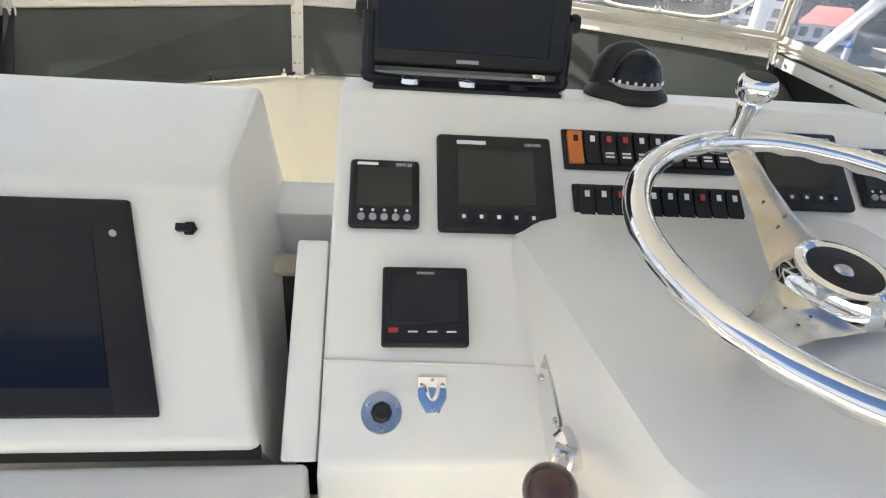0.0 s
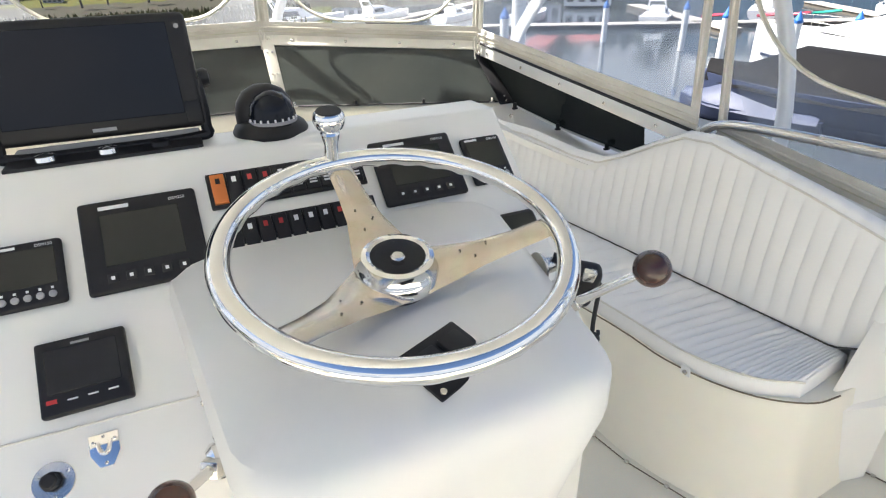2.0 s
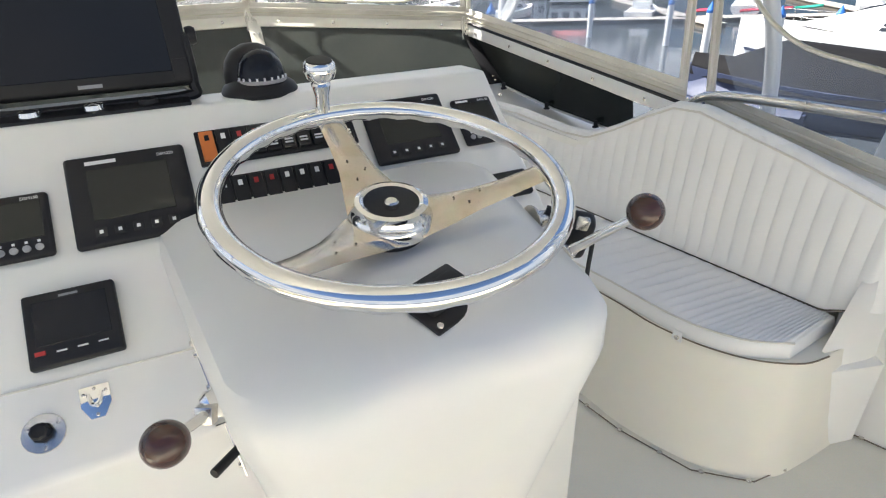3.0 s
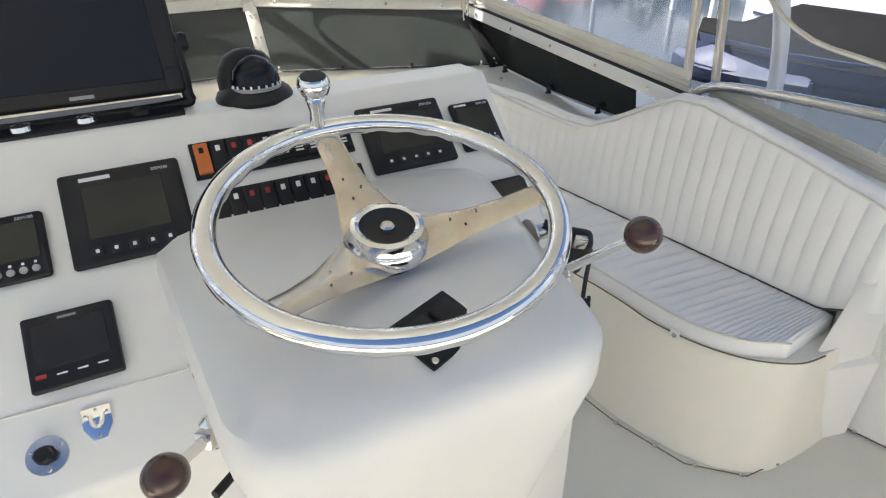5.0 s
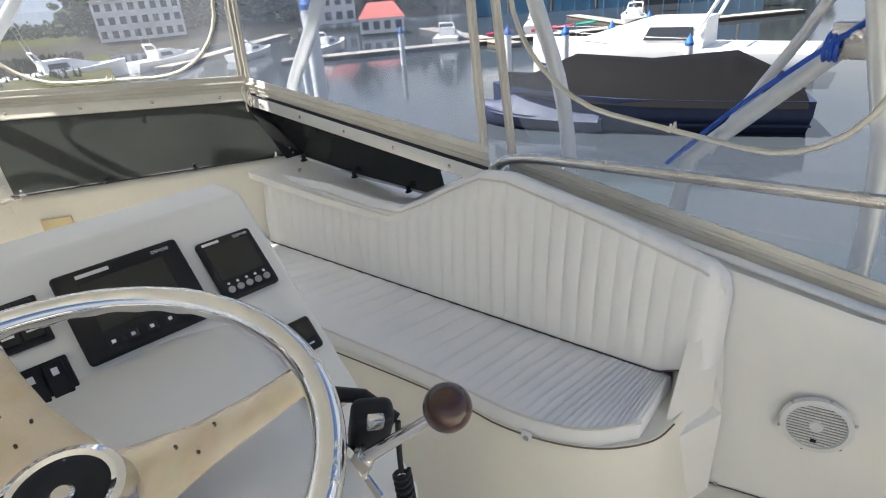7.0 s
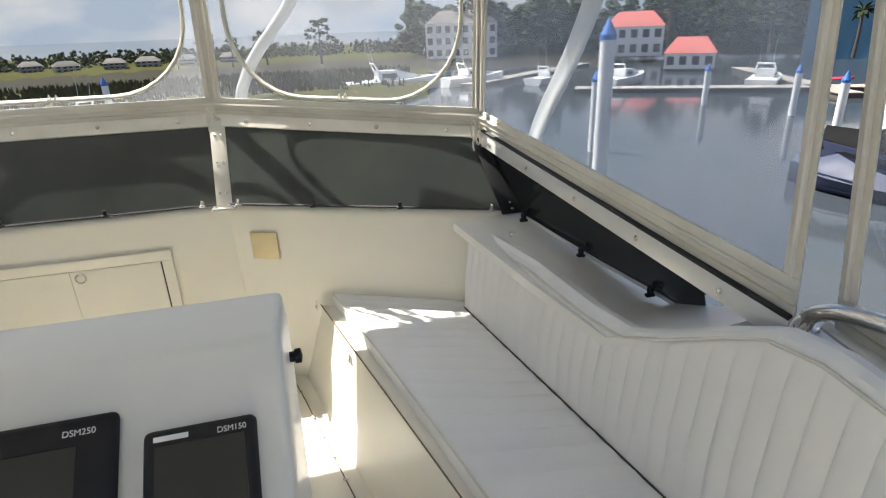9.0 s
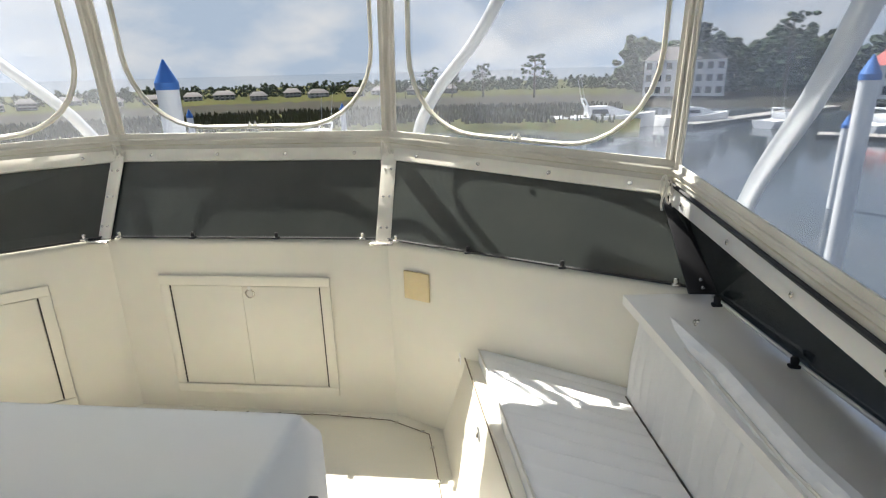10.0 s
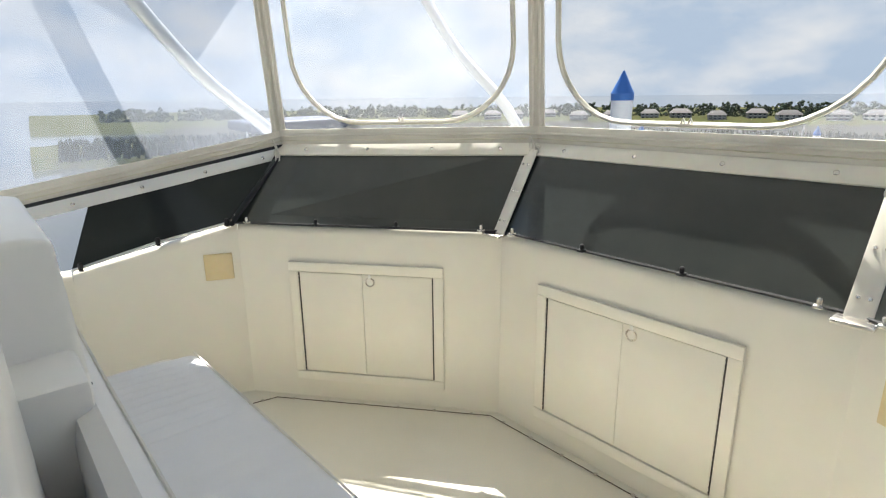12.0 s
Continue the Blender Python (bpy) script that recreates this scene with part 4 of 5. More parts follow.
def switch_bank(x0, x1, s0, s1, n, orange, label):
    t = thing("switch_panel", label, "switch panel", tuple(F((x0 + x1) / 2, s0)), "rocker switch panels")
    part("plate", slab([F(x0, s0, 0.001), F(x1, s0, 0.001), F(x1, s1, 0.001), F(x0, s1, 0.001)], n_ax * 0.008, 0.003), BLACK, t)
    w = (x1 - x0 - 0.012) / n
    for k in range(n):
        a = x0 + 0.006 + w * k
        h = s1 - s0
        bm = loft([[F(a + 0.002, s0 + h * 0.10, z0), F(a + w - 0.002, s0 + h * 0.10, z0), F(a + w - 0.002, s0 + h * 0.5, z1), F(a + w - 0.002, s1 - h * 0.10, z2), F(a + 0.002, s1 - h * 0.10, z2), F(a + 0.002, s0 + h * 0.5, z1)] for z0, z1, z2 in ((0.008, 0.008, 0.008), (0.015, 0.0115, 0.018))])
        sw = part("rocker", bevel(bm, 0.0012, 1), ORANGE if orange and k == 0 else BLACK, t, "orange rocker" if orange and k == 0 else "")
        col = REDINK if (k in (2, 3, 7)) else WHITEINK
        part("icon", slab([F(a + w * 0.36, s0 + h * 0.62, 0.0182), F(a + w * 0.64, s0 + h * 0.62, 0.0182), F(a + w * 0.64, s0 + h * 0.76, 0.0196), F(a + w * 0.36, s0 + h * 0.76, 0.0196)], n_ax * 0.0008), BLACK if orange and k == 0 else col, sw, "small pictogram")
        if orange and k > 1:
            for j in range(2):
                part("caption", slab([F(a + w * 0.24, s0 + h * (0.34 - 0.09 * j), 0.0150), F(a + w * 0.76, s0 + h * (0.34 - 0.09 * j), 0.0150), F(a + w * 0.76, s0 + h * (0.385 - 0.09 * j), 0.0152), F(a + w * 0.24, s0 + h * (0.385 - 0.09 * j), 0.0152)], n_ax * 0.0008), WHITEINK, sw)


switch_bank(0.158, 0.484, 0.402, 0.484, 10, True, "black bank of ten rocker switches, the first one orange")
switch_bank(0.168, 0.486, 0.292, 0.372, 10, False, "black bank of ten small rocker switches")

# plug socket and latch
sock = thing("plug_socket", "round steel plate with a black plug socket", "socket", tuple(F(-0.16, -0.018)))
part("plate", lathe([(0.031, 0.001), (0.030, 0.003), (0.004, 0.004)], 28, on_dash(-0.16, -0.018)), STEEL, sock)
part("plug", lathe([(0.016, 0.003), (0.016, 0.010), (0.013, 0.011), (0.013, 0.026), (0.010, 0.028), (0.003, 0.027)], 8, on_dash(-0.16, -0.018)), BLACK, sock)
for k in range(3):
    q = 2 * math.pi * k / 3 + 0.5
    part("screw", lathe([(0.0035, 0.003), (0.002, 0.005)], 8, on_dash(-0.16 + 0.024 * math.cos(q), -0.018 + 0.024 * math.sin(q))), STEEL, sock)
lat = thing("toggle_latch", "small polished steel latch plate with a hook", "latch", tuple(F(-0.084, 0.008)))
part("plate", moved(slab([(-0.022, 0.024, 0.001), (0.022, 0.024, 0.001), (0.022, -0.008, 0.001), (0.010, -0.030, 0.001), (-0.010, -0.030, 0.001), (-0.022, -0.008, 0.001)], (0, 0, 0.003), 0.001), on_dash(-0.084, 0.010)), CHROME, lat)
part("hook", moved(tube(curve_through([(-0.010, 0.012, 0.004), (-0.006, -0.004, 0.010), (0, -0.010, 0.014), (0.006, -0.004, 0.010), (0.010, 0.012, 0.004)], 4), 0.003, 6), on_dash(-0.084, 0.010)), CHROME, lat)
for a, b in ((0, 0.019), (0, -0.024), (-0.016, 0.012), (0.016, 0.012)):
    part("screw", lathe([(0.003, 0.004), (0.0015, 0.0055)], 8, on_dash(-0.084 + a, 0.010 + b)), STEEL, lat)

# key switch on the companion console
knob = thing("key_switch", "small black knob on the companion console", "knob", tuple(F(-0.47, 0.268)))
part("nut", lathe([(0.012, 0.001), (0.012, 0.006), (0.008, 0.007)], 6, on_dash(-0.472, 0.268)), BLACK, knob)
part("stem", moved(bx((-0.018, -0.008, 0.006), (0.006, 0.004, 0.018), 0.002), on_dash(-0.472, 0.268)), BLACK, knob)

PODM = Matrix((Vector((1, 0, 0)), u_ax + Vector((-0.29, 0, 0)), n_ax)).transposed().to_4x4()


def on_pod(x, s, h=0.0):
    return Matrix.Translation(F(x, s, h)) @ PODM


plot, d = screen_bezel("chart_plotter", -0.755, 0.145, 0.47, 0.335, "large black flush chart plotter, switched off", "chart plotter", 0.012, on_pod, SCREEN, (0.04, 0.13, 0.15, 0.12), 0.006)
part("maker_mark", moved(bx((-0.025, -0.148, d), (0.025, -0.139, d + 0.0006)), on_pod(-0.755, 0.145)), GREYBTN, plot)
part("key", lathe([(0.006, d), (0.005, d + 0.001)], 14, on_pod(-0.755, 0.145) @ Matrix.Translation((0.204, 0.108, 0))), GREYBTN, plot)
part("card_door", moved(bx((0.178, -0.165, d - 0.001), (0.228, -0.085, d + 0.0015), 0.001), on_pod(-0.755, 0.145)), BLACK, plot)


# ---- display and compass on top of the console ----
disp = thing("top_display", "large black display on a black bail mount, switched off", "chart plotter", (0, 0.6, 1.135))
m = Matrix.Translation((-0.008, 0.595, 1.165)) @ Euler((radians(80), 0, radians(-2))).to_matrix().to_4x4()
part("case", moved(bx((-0.196, 0.0, -0.035), (0.196, 0.232, 0.02), 0.012, 3), m), BLACK, disp)
part("screen", moved(bx((-0.175, 0.032, 0.0195), (0.158, 0.214, 0.0215), 0.001, 1), m), SCREEN, disp, "blank dark screen")
part("maker_mark", moved(bx((-0.022, 0.012, 0.0203), (0.022, 0.019, 0.0212)), m), GREYBTN, disp)
part("power_key", lathe([(0.005, 0.020), (0.004, 0.0215)], 12, m @ Matrix.Translation((0.177, 0.205, 0))), GREYBTN, disp)
part("card_door", moved(bx((0.160, 0.012, 0.0195), (0.190, 0.055, 0.0212), 0.001), m), BLACK, disp)
for s in (-1, 1):
    part("mount_knob", lathe([(0.018, 0), (0.020, 0.012), (0.016, 0.02), (0.004, 0.022)], 14, aim(m @ Vector((s * 0.198, 0.10, -0.006)), (s, 0, 0))), BLACK, disp)
part("bail", tube(curve_through([(-0.20, 0.60, 1.265), (-0.20, 0.585, 1.17), (-0.185, 0.58, 1.145), (0.0, 0.58, 1.142), (0.17, 0.58, 1.145), (0.185, 0.585, 1.17), (0.185, 0.60, 1.265)], 6), 0.012, 8), BLACK, disp, "black bail bracket")
part("base", bx((-0.19, 0.51, 1.133), (0.17, 0.66, 1.146), 0.005), BLACK, disp, "black mounting base")
for x in (-0.12, -0.01, 0.09):
    part("knob", lathe([(0.02, 0), (0.018, 0.01), (0.004, 0.014)], 14, Matrix.Translation((x, 0.545, 1.145))), CHROME if x < 0.05 else BLACK, disp)

comp = thing("compass", "black domed steering compass on the console top", "compass", (0.32, 0.575, 1.135))
part("base", lathe([(0.082, 0.0), (0.084, 0.008), (0.078, 0.020), (0.064, 0.030), (0.058, 0.034)], 36, Matrix.Translation((0.32, 0.575, 1.134))), BLACK, comp)
part("hood", lathe([(0.066, 0.0), (0.066, 0.03), (0.060, 0.055), (0.044, 0.077), (0.02, 0.089), (0.003, 0.091)], 30, Matrix.Translation((0.315, 0.59, 1.150)) @ Matrix.Diagonal((1, 0.75, 1, 1))), BLACK, comp, "black sun hood")
part("dome", lathe([(0.052, 0.0), (0.052, 0.02), (0.045, 0.045), (0.03, 0.062), (0.012, 0.070), (0.002, 0.0715)], 30, Matrix.Translation((0.325, 0.555, 1.160))), SCREEN, comp, "dark clear dome")
part("card_ring", lathe([(0.0525, 0.0), (0.0535, 0.002), (0.0535, 0.006), (0.0525, 0.008)], 30, Matrix.Translation((0.325, 0.555, 1.163))), GREYBTN, comp)
for k in range(9):
    q = radians(200 + 17 * k)
    part("mark", bx((0.325 + 0.0535 * math.cos(q) - 0.002, 0.555 + 0.0535 * math.sin(q) - 0.002, 1.171), (0.325 + 0.0535 * math.cos(q) + 0.002, 0.555 + 0.0535 * math.sin(q) + 0.002, 1.177)), WHITEINK, comp)


# ---- steering wheel ----
HUB = Vector((0.421, 0.028, 1.026))
WM = Matrix.Translation(HUB) @ Euler((radians(11), 0, 0)).to_matrix().to_4x4()
whl = thing("steering_wheel", "polished three-spoke steering wheel with a scalloped chrome rim", "steering wheel", tuple(HUB))
RR, RZ = 0.272, 0.058
rings = []
for k in range(180):
    q = 2 * math.pi * k / 180
    c = Vector((RR * math.cos(q), RR * math.sin(q), RZ))
    o = Vector((math.cos(q), math.sin(q), 0))
    ringp = []
    for j in range(14):
        t = 2 * math.pi * j / 14
        low = max(0.0, -math.sin(t))
        r = 0.0185 - 0.004 * low * (0.5 + 0.5 * math.cos(q * 30))
        ringp.append(c + o * r * math.cos(t) + Vector((0, 0, r * math.sin(t))))
    rings.append(ringp)
part("rim", moved(loft(rings, closed=True), WM), CHROME, whl, "chrome rim with finger scallops")
for q in (95, -10, 214):
    q = radians(q)
    o, s = Vector((math.cos(q), math.sin(q), 0)), Vector((-math.sin(q), math.cos(q), 0))
    secs = []
    for f, w in ((0.04, 0.062), (0.09, 0.048), (0.14, 0.034), (0.20, 0.027), (0.256, 0.025)):
        h = -0.012 + (RZ + 0.006) * (f / 0.256) ** 1.5
        secs.append([o * f + s * w + Vector((0, 0, h - 0.004)), o * f + s * w * 0.6 + Vector((0, 0, h + 0.002)), o * f - s * w * 0.6 + Vector((0, 0, h + 0.002)), o * f - s * w + Vector((0, 0, h - 0.004)), o * f - s * w * 0.8 + Vector((0, 0, h - 0.008)), o * f + s * w * 0.8 + Vector((0, 0, h - 0.008))])
    spk = part("spoke", moved(loft(secs), WM), SPOKE, whl, "flat polished spoke with specks of tarnish")
    for j, f in enumerate((0.11, 0.13, 0.155)):
        part("speck", lathe([(0.0022, 0), (0.0015, 0.0009)], 8, WM @ Matrix.Translation(o * f + s * 0.012 * (-1) ** j + Vector((0, 0, -0.010 + (RZ + 0.006) * (f / 0.256) ** 1.5 + 0.0022)))), SEAM, spk)
part("hub_shell", lathe([(0.070, -0.020), (0.072, -0.008), (0.066, 0.004), (0.060, 0.016), (0.060, 0.024), (0.052, 0.027), (0.046, 0.024), (0.045, 0.010)], 36, WM), CHROME, whl, "stepped chrome hub")
part("hub_well", lathe([(0.0455, 0.012), (0.044, 0.004), (0.004, 0.004)], 30, WM), RUBBER, whl, "dark open hub well")
part("nut", lathe([(0.020, 0.004), (0.018, 0.010), (0.012, 0.012), (0.012, 0.022), (0.009, 0.025), (0.002, 0.025)], 20, WM), STEEL, whl, "steel centre nut")
part("column", lathe([(0.080, -0.085), (0.078, -0.070), (0.055, -0.055), (0.050, -0.035), (0.060, -0.018)], 32, WM), RUBBER, whl, "black rubber column boot")
part("column_seal", lathe([(0.088, -0.092), (0.088, -0.080), (0.080, -0.078)], 32, WM), CHROME, whl, "chrome column flange")
# spinner knob on the rim
q = radians(97)
KM = WM @ Matrix.Translation((RR * math.cos(q), RR * math.sin(q), RZ + 0.012))
part("spinner_stem", lathe([(0.014, 0.0), (0.013, 0.03), (0.017, 0.045), (0.018, 0.052), (0.014, 0.058)], 20, KM), CHROME, whl, "chrome spinner stem")
part("spinner_knob", lathe([(0.015, 0.056), (0.026, 0.066), (0.030, 0.078), (0.028, 0.090), (0.024, 0.095)], 24, KM), CHROME, whl, "chrome spinner knob")
part("spinner_cap", lathe([(0.0245, 0.094), (0.022, 0.097), (0.003, 0.098)], 24, KM), RUBBER, whl, "black knob cap")

# trim tab switch on the pod
trim = thing("trim_switch", "black rocker switch plate on the wheel pod", "switch", (0.43, -0.13, 0.955))
TM = Matrix.Translation((0.425, -0.160, 0.962)) @ Euler((radians(14), 0, radians(24))).to_matrix().to_4x4()
part("plate", moved(bx((-0.062, -0.045, 0), (0.062, 0.050, 0.007), 0.005, 2), TM), BLACK, trim)
for s in (-1, 1):
    part("rocker", moved(bx((s * 0.026 - 0.021, -0.02, 0.006), (s * 0.026 + 0.021, 0.032, 0.016), 0.004, 2), TM), RUBBER, trim)
    part("screw", lathe([(0.006, 0.006), (0.005, 0.009)], 10, TM @ Matrix.Translation((s * 0.050, -0.035, 0))), STEEL, trim)


# ---- levers ----
def lever(name, ball, root, plate, nrm, label):
    ball, root = Vector(ball), Vector(root)
    t = thing(name, label, "control lever", tuple(root), "engine control levers")
    d = (ball - root).normalized()
    part("rod", tube([root, lerp(root, ball, 0.5), ball], [0.011, 0.009, 0.0075], 12), CHROME, t, "chrome rod")
    part("ball", lathe([(0.031 * math.sin(math.pi * k / 14) + 0.0004, -0.031 * math.cos(math.pi * k / 14)) for k in range(15)], 24, aim(ball + d * 0.012, d)), WOOD, t, "dark varnished wooden ball")
    part("boss", lathe([(0.030, -0.01), (0.030, 0.012), (0.022, 0.022), (0.004, 0.024)], 24, aim(root, nrm)), CHROME, t, "chrome boss")
    part("clevis", moved(bx((-0.014, -0.014, -0.01), (0.014, 0.014, 0.045), 0.003), aim(root, d)), STEEL, t)
    n = Vector(nrm).normalized()
    part("plate", slab([Vector(p) for p in plate], n * 0.004, 0.001), CHROME, t, "polished triangular mounting plate")
    for p in plate:
        c = lerp(p, sum((Vector(q) for q in plate), Vector()) / len(plate), 0.16)
        part("screw", lathe([(0.006, 0), (0.004, 0.004)], 10, aim(c + n * 0.004, n)), STEEL, t)


lever("throttle_lever", (0.034, -0.125, 0.84), (0.092, -0.02, 0.785), [(0.078, 0.085, 0.865), (0.090, 0.02, 0.80), (0.112, -0.06, 0.66), (0.095, 0.05, 0.64), (0.078, 0.095, 0.83)], (-0.98, -0.19, 0.03), "engine control lever with a dark wooden ball on a chrome rod")
lever("gear_lever", (0.795, -0.145, 1.008), (0.712, -0.03, 0.89), [(0.728, 0.05, 0.86), (0.728, 0.02, 0.92), (0.73, -0.08, 0.86), (0.722, -0.05, 0.70), (0.722, 0.04, 0.70)], (1, 0, 0.05), "engine control lever with a dark wooden ball on a chrome rod")
pin = thing("lever_stop", "short black stop pin below the lever", "stop pin", (0.08, -0.12, 0.70))
part("pin", tube([(0.112, -0.03, 0.70), (0.066, -0.075, 0.705)], 0.008, 10), BLACK, pin)

# radio handset with its coiled cord
mic = thing("radio_handset", "black radio handset on the console side with a coiled cord", "radio handset", (0.84, 0.05, 0.83))
MM = Matrix.Translation((0.765, -0.02, 0.925)) @ Euler((radians(20), radians(10), radians(-30))).to_matrix().to_4x4()
part("body", moved(bx((-0.030, -0.022, -0.050), (0.030, 0.022, 0.050), 0.014, 3), MM), BLACK, mic)
part("clip", moved(bx((-0.012, -0.03, 0.04), (0.012, -0.016, 0.066), 0.004), MM), STEEL, mic, "steel hanger clip")
part("socket", lathe([(0.032, 0), (0.030, 0.006), (0.018, 0.010), (0.014, 0.05), (0.012, 0.055)], 20, aim((0.722, 0.06, 0.93), (1, 0, 0))), STEEL, mic, "steel socket plate")
part("plug", tube([(0.755, 0.06, 0.945), (0.79, 0.03, 0.935), (0.813, -0.015, 0.90)], 0.012, 10), BLACK, mic)
ax = curve_through([(0.813, -0.02, 0.90), (0.808, -0.02, 0.84), (0.807, -0.02, 0.80)], 6)
part("lead", tube(ax, 0.0045, 8), RUBBER, mic)
core = curve_through([(0.807, -0.02, 0.80), (0.810, -0.02, 0.73), (0.812, -0.02, 0.66), (0.802, -0.02, 0.59), (0.772, -0.02, 0.55), (0.745, -0.02, 0.57), (0.735, -0.015, 0.62), (0.728, 0.0, 0.68)], 16)
coil = []
turns = 34
N = turns * 10
for k in range(N + 1):
    f = k / N * (len(core) - 1)
    i = min(int(f), len(core) - 2)
    p = lerp(core[i], core[i + 1], f - i)
    dd = (core[i + 1] - core[i]).normalized()
    s1 = dd.cross(Vector((0.3, 1, 0.1))).normalized()
    s2 = dd.cross(s1)
    q = 2 * math.pi * k / 10
    coil.append(p + 0.0125 * (math.cos(q) * s1 + math.sin(q) * s2))
part("coiled_cord", tube(coil, 0.0042, 6), RUBBER, mic, "black coiled cord")
knb = thing("side_knob", "small dark knob on the console side", "knob", (0.87, 0.60, 1.05))
part("knob", lathe([(0.007, 0), (0.007, 0.006), (0.010, 0.008), (0.010, 0.015), (0.003, 0.017)], 16, aim((0.864, 0.60, 1.05), (1, 0, 0))), BLACK, knb)


# ---- forward lounge seat before the consoles ----
lounge = thing("moulded_lounge_seat", "cream moulded base of the forward lounge seat", "seat base", (-0.35, 1.0, 0))
part("body", yz_block([(0.80, 0.0), (0.80, 0.375), (1.17, 0.375), (1.12, 0.0)], -1.30, 0.50, 0.02), CREAM, lounge)
cushion("lounge_cushion", [((0.50, 1.215, 0.465), (0.50, 0.85, 0.465)), ((0.10, 1.235, 0.465), (0.10, 0.85, 0.465)), ((-0.6, 1.215, 0.465), (-0.6, 0.85, 0.465)), ((-1.08, 1.20, 0.465), (-1.10, 0.85, 0.465))], 0.055, 0.085,
        "white ribbed vinyl lounge cushion with cream piping", "cushion", ripple=0.008)
lb = thing("lounge_back_cushion", "white vinyl lounge backrest with a rounded top", "backrest", (-0.35, 0.85, 0.47))
rings = []
for j in range(121):
    x = 0.55 - 1.72 * j / 120
    rip = 0.004 * (1 - abs(math.sin(math.pi * x / 0.055)) ** 0.6)
    pinch = 0.02 * max(0, 1 - min(j, 120 - j) / 5) ** 2
    rings.append([(x, y, z - pinch) for y, z in ((0.845, 0.465), (0.885 - rip, 0.50), (0.87 - rip, 0.62), (0.852 - rip, 0.72), (0.835, 0.765), (0.80, 0.785), (0.765, 0.77), (0.755, 0.72), (0.755, 0.465))])
part("pad", loft(rings), VINYL, lb, "ribbed white vinyl pad")
part("piping", tube([(x, 0.838, 0.766) for x in (0.53, 0.2, -0.3, -0.8, -1.15)], 0.004, 6), PIPING, lb)
tabs((-0.33, 0.80, 0.787), (0.1, 0.2, 1))

# padded bolster of a seat beside the coaming
bol = thing("seat_bolster", "white vinyl seat bolster with piped edge", "bolster", (1.72, -0.86, 0.4))
BM = Matrix.Translation((1.80, -0.80, 0.52)) @ Euler((radians(-10), radians(14), radians(20))).to_matrix().to_4x4()
part("pad", moved(bx((-0.10, -0.16, -0.09), (0.10, 0.13, 0.09), 0.06, 4), BM), VINYL, bol)
part("stand", lathe([(0.06, -0.52), (0.05, -0.50), (0.035, -0.3), (0.035, -0.05)], 16, Matrix.Translation((1.80, -0.80, 0.52))), STEEL, bol, "steel pedestal")
part("piping", moved(tube([(0.104 * math.cos(t) * 0.8 - 0.0, 0.0 + 0.13 * math.sin(t) - 0.015, -0.062) for t in (2 * math.pi * k / 30 for k in range(30))], 0.005, 6, True), BM), PIPING, bol)

# ---- pipework of the tower, outside the curtains ----
def pipe(name, pts, r, label, mat=ALU):
    return solo(name, tube(curve_through(pts, 6), r, 12), mat, label, "tower pipe", group="tower pipes")


pipe("tower_leg", [(-0.74, 2.66, -0.1), (-0.80, 2.66, 1.05), (-1.30, 2.60, 1.62), (-1.75, 2.50, 2.28)], 0.026, "painted aluminium tower leg slanting outside the curtain")
pipe("tower_leg", [(0.64, 2.66, -0.1), (0.66, 2.66, 1.10), (0.98, 2.62, 1.62), (1.36, 2.50, 2.28)], 0.026, "painted aluminium tower leg slanting outside the curtain")
pipe("tower_leg", [(1.95, 2.45, -0.1), (1.93, 2.30, 0.85), (1.86, 1.70, 1.45), (1.80, 1.05, 2.28)], 0.032, "painted aluminium tower leg slanting outside the curtain")
pipe("tower_leg", [(-1.95, 2.35, -0.1), (-1.95, 2.10, 0.95), (-1.90, 1.55, 1.50), (-1.84, 0.95, 2.28)], 0.032, "painted aluminium tower leg slanting outside the curtain")
pipe("tower_leg", [(2.22, 0.62, -0.1), (2.20, 0.65, 0.93), (2.12, 0.78, 1.5), (2.0, 0.95, 2.28)], 0.028, "painted aluminium tower leg beside the coaming")
pipe("tower_leg", [(2.22, -0.34, -0.1), (2.20, -0.32, 0.9), (2.16, -0.25, 1.3), (2.0, -0.05, 2.28)], 0.028, "painted aluminium tower leg beside the coaming")
pipe("tower_leg", [(2.24, -0.62, -0.1), (2.22, -0.60, 0.6), (2.16, -0.44, 1.3), (2.02, -0.2, 2.28)], 0.03, "painted aluminium tower leg beside the coaming")
outr = thing("outrigger", "white outrigger pole with steel clamp and blue line", "outrigger", (2.2, 0.3, -0.07))
part("pole", tube([(2.20, 0.30, -0.07), (2.20, 0.18, 0.92), (2.22, -0.20, 1.30), (2.26, -0.62, 1.75), (2.3, -1.0, 2.2)], 0.027, 12), ALU, outr, "white aluminium pole")
part("brace", tube([(2.24, 0.14, 0.94), (2.24, -0.07, 1.30), (2.2, -0.3, 1.75)], 0.016, 10), ALU, outr)
part("clamp", bx((2.18, -0.27, 1.24), (2.26, -0.14, 1.33), 0.01), STEEL, outr, "steel clamp")
part("bolt", lathe([(0.014, 0), (0.014, 0.01), (0.004, 0.014)], 8, aim((2.18, -0.20, 1.30), (-1, 0, 0))), STEEL, outr)
part("line", tube(curve_through([(2.17, 0.24, 0.90), (2.17, 0.05, 1.10), (2.17, -0.14, 1.27), (2.19, -0.30, 1.40)], 6), 0.007, 8), BLUELINE, outr, "blue rope")
part("line_coil", tube([(2.20 + 0.034 * math.cos(t), -0.17 + 0.012 * t / 6, 1.27 + 0.034 * math.sin(t)) for t in (0.5 * k for k in range(40))], 0.006, 6), BLUELINE, outr, "blue rope turns")


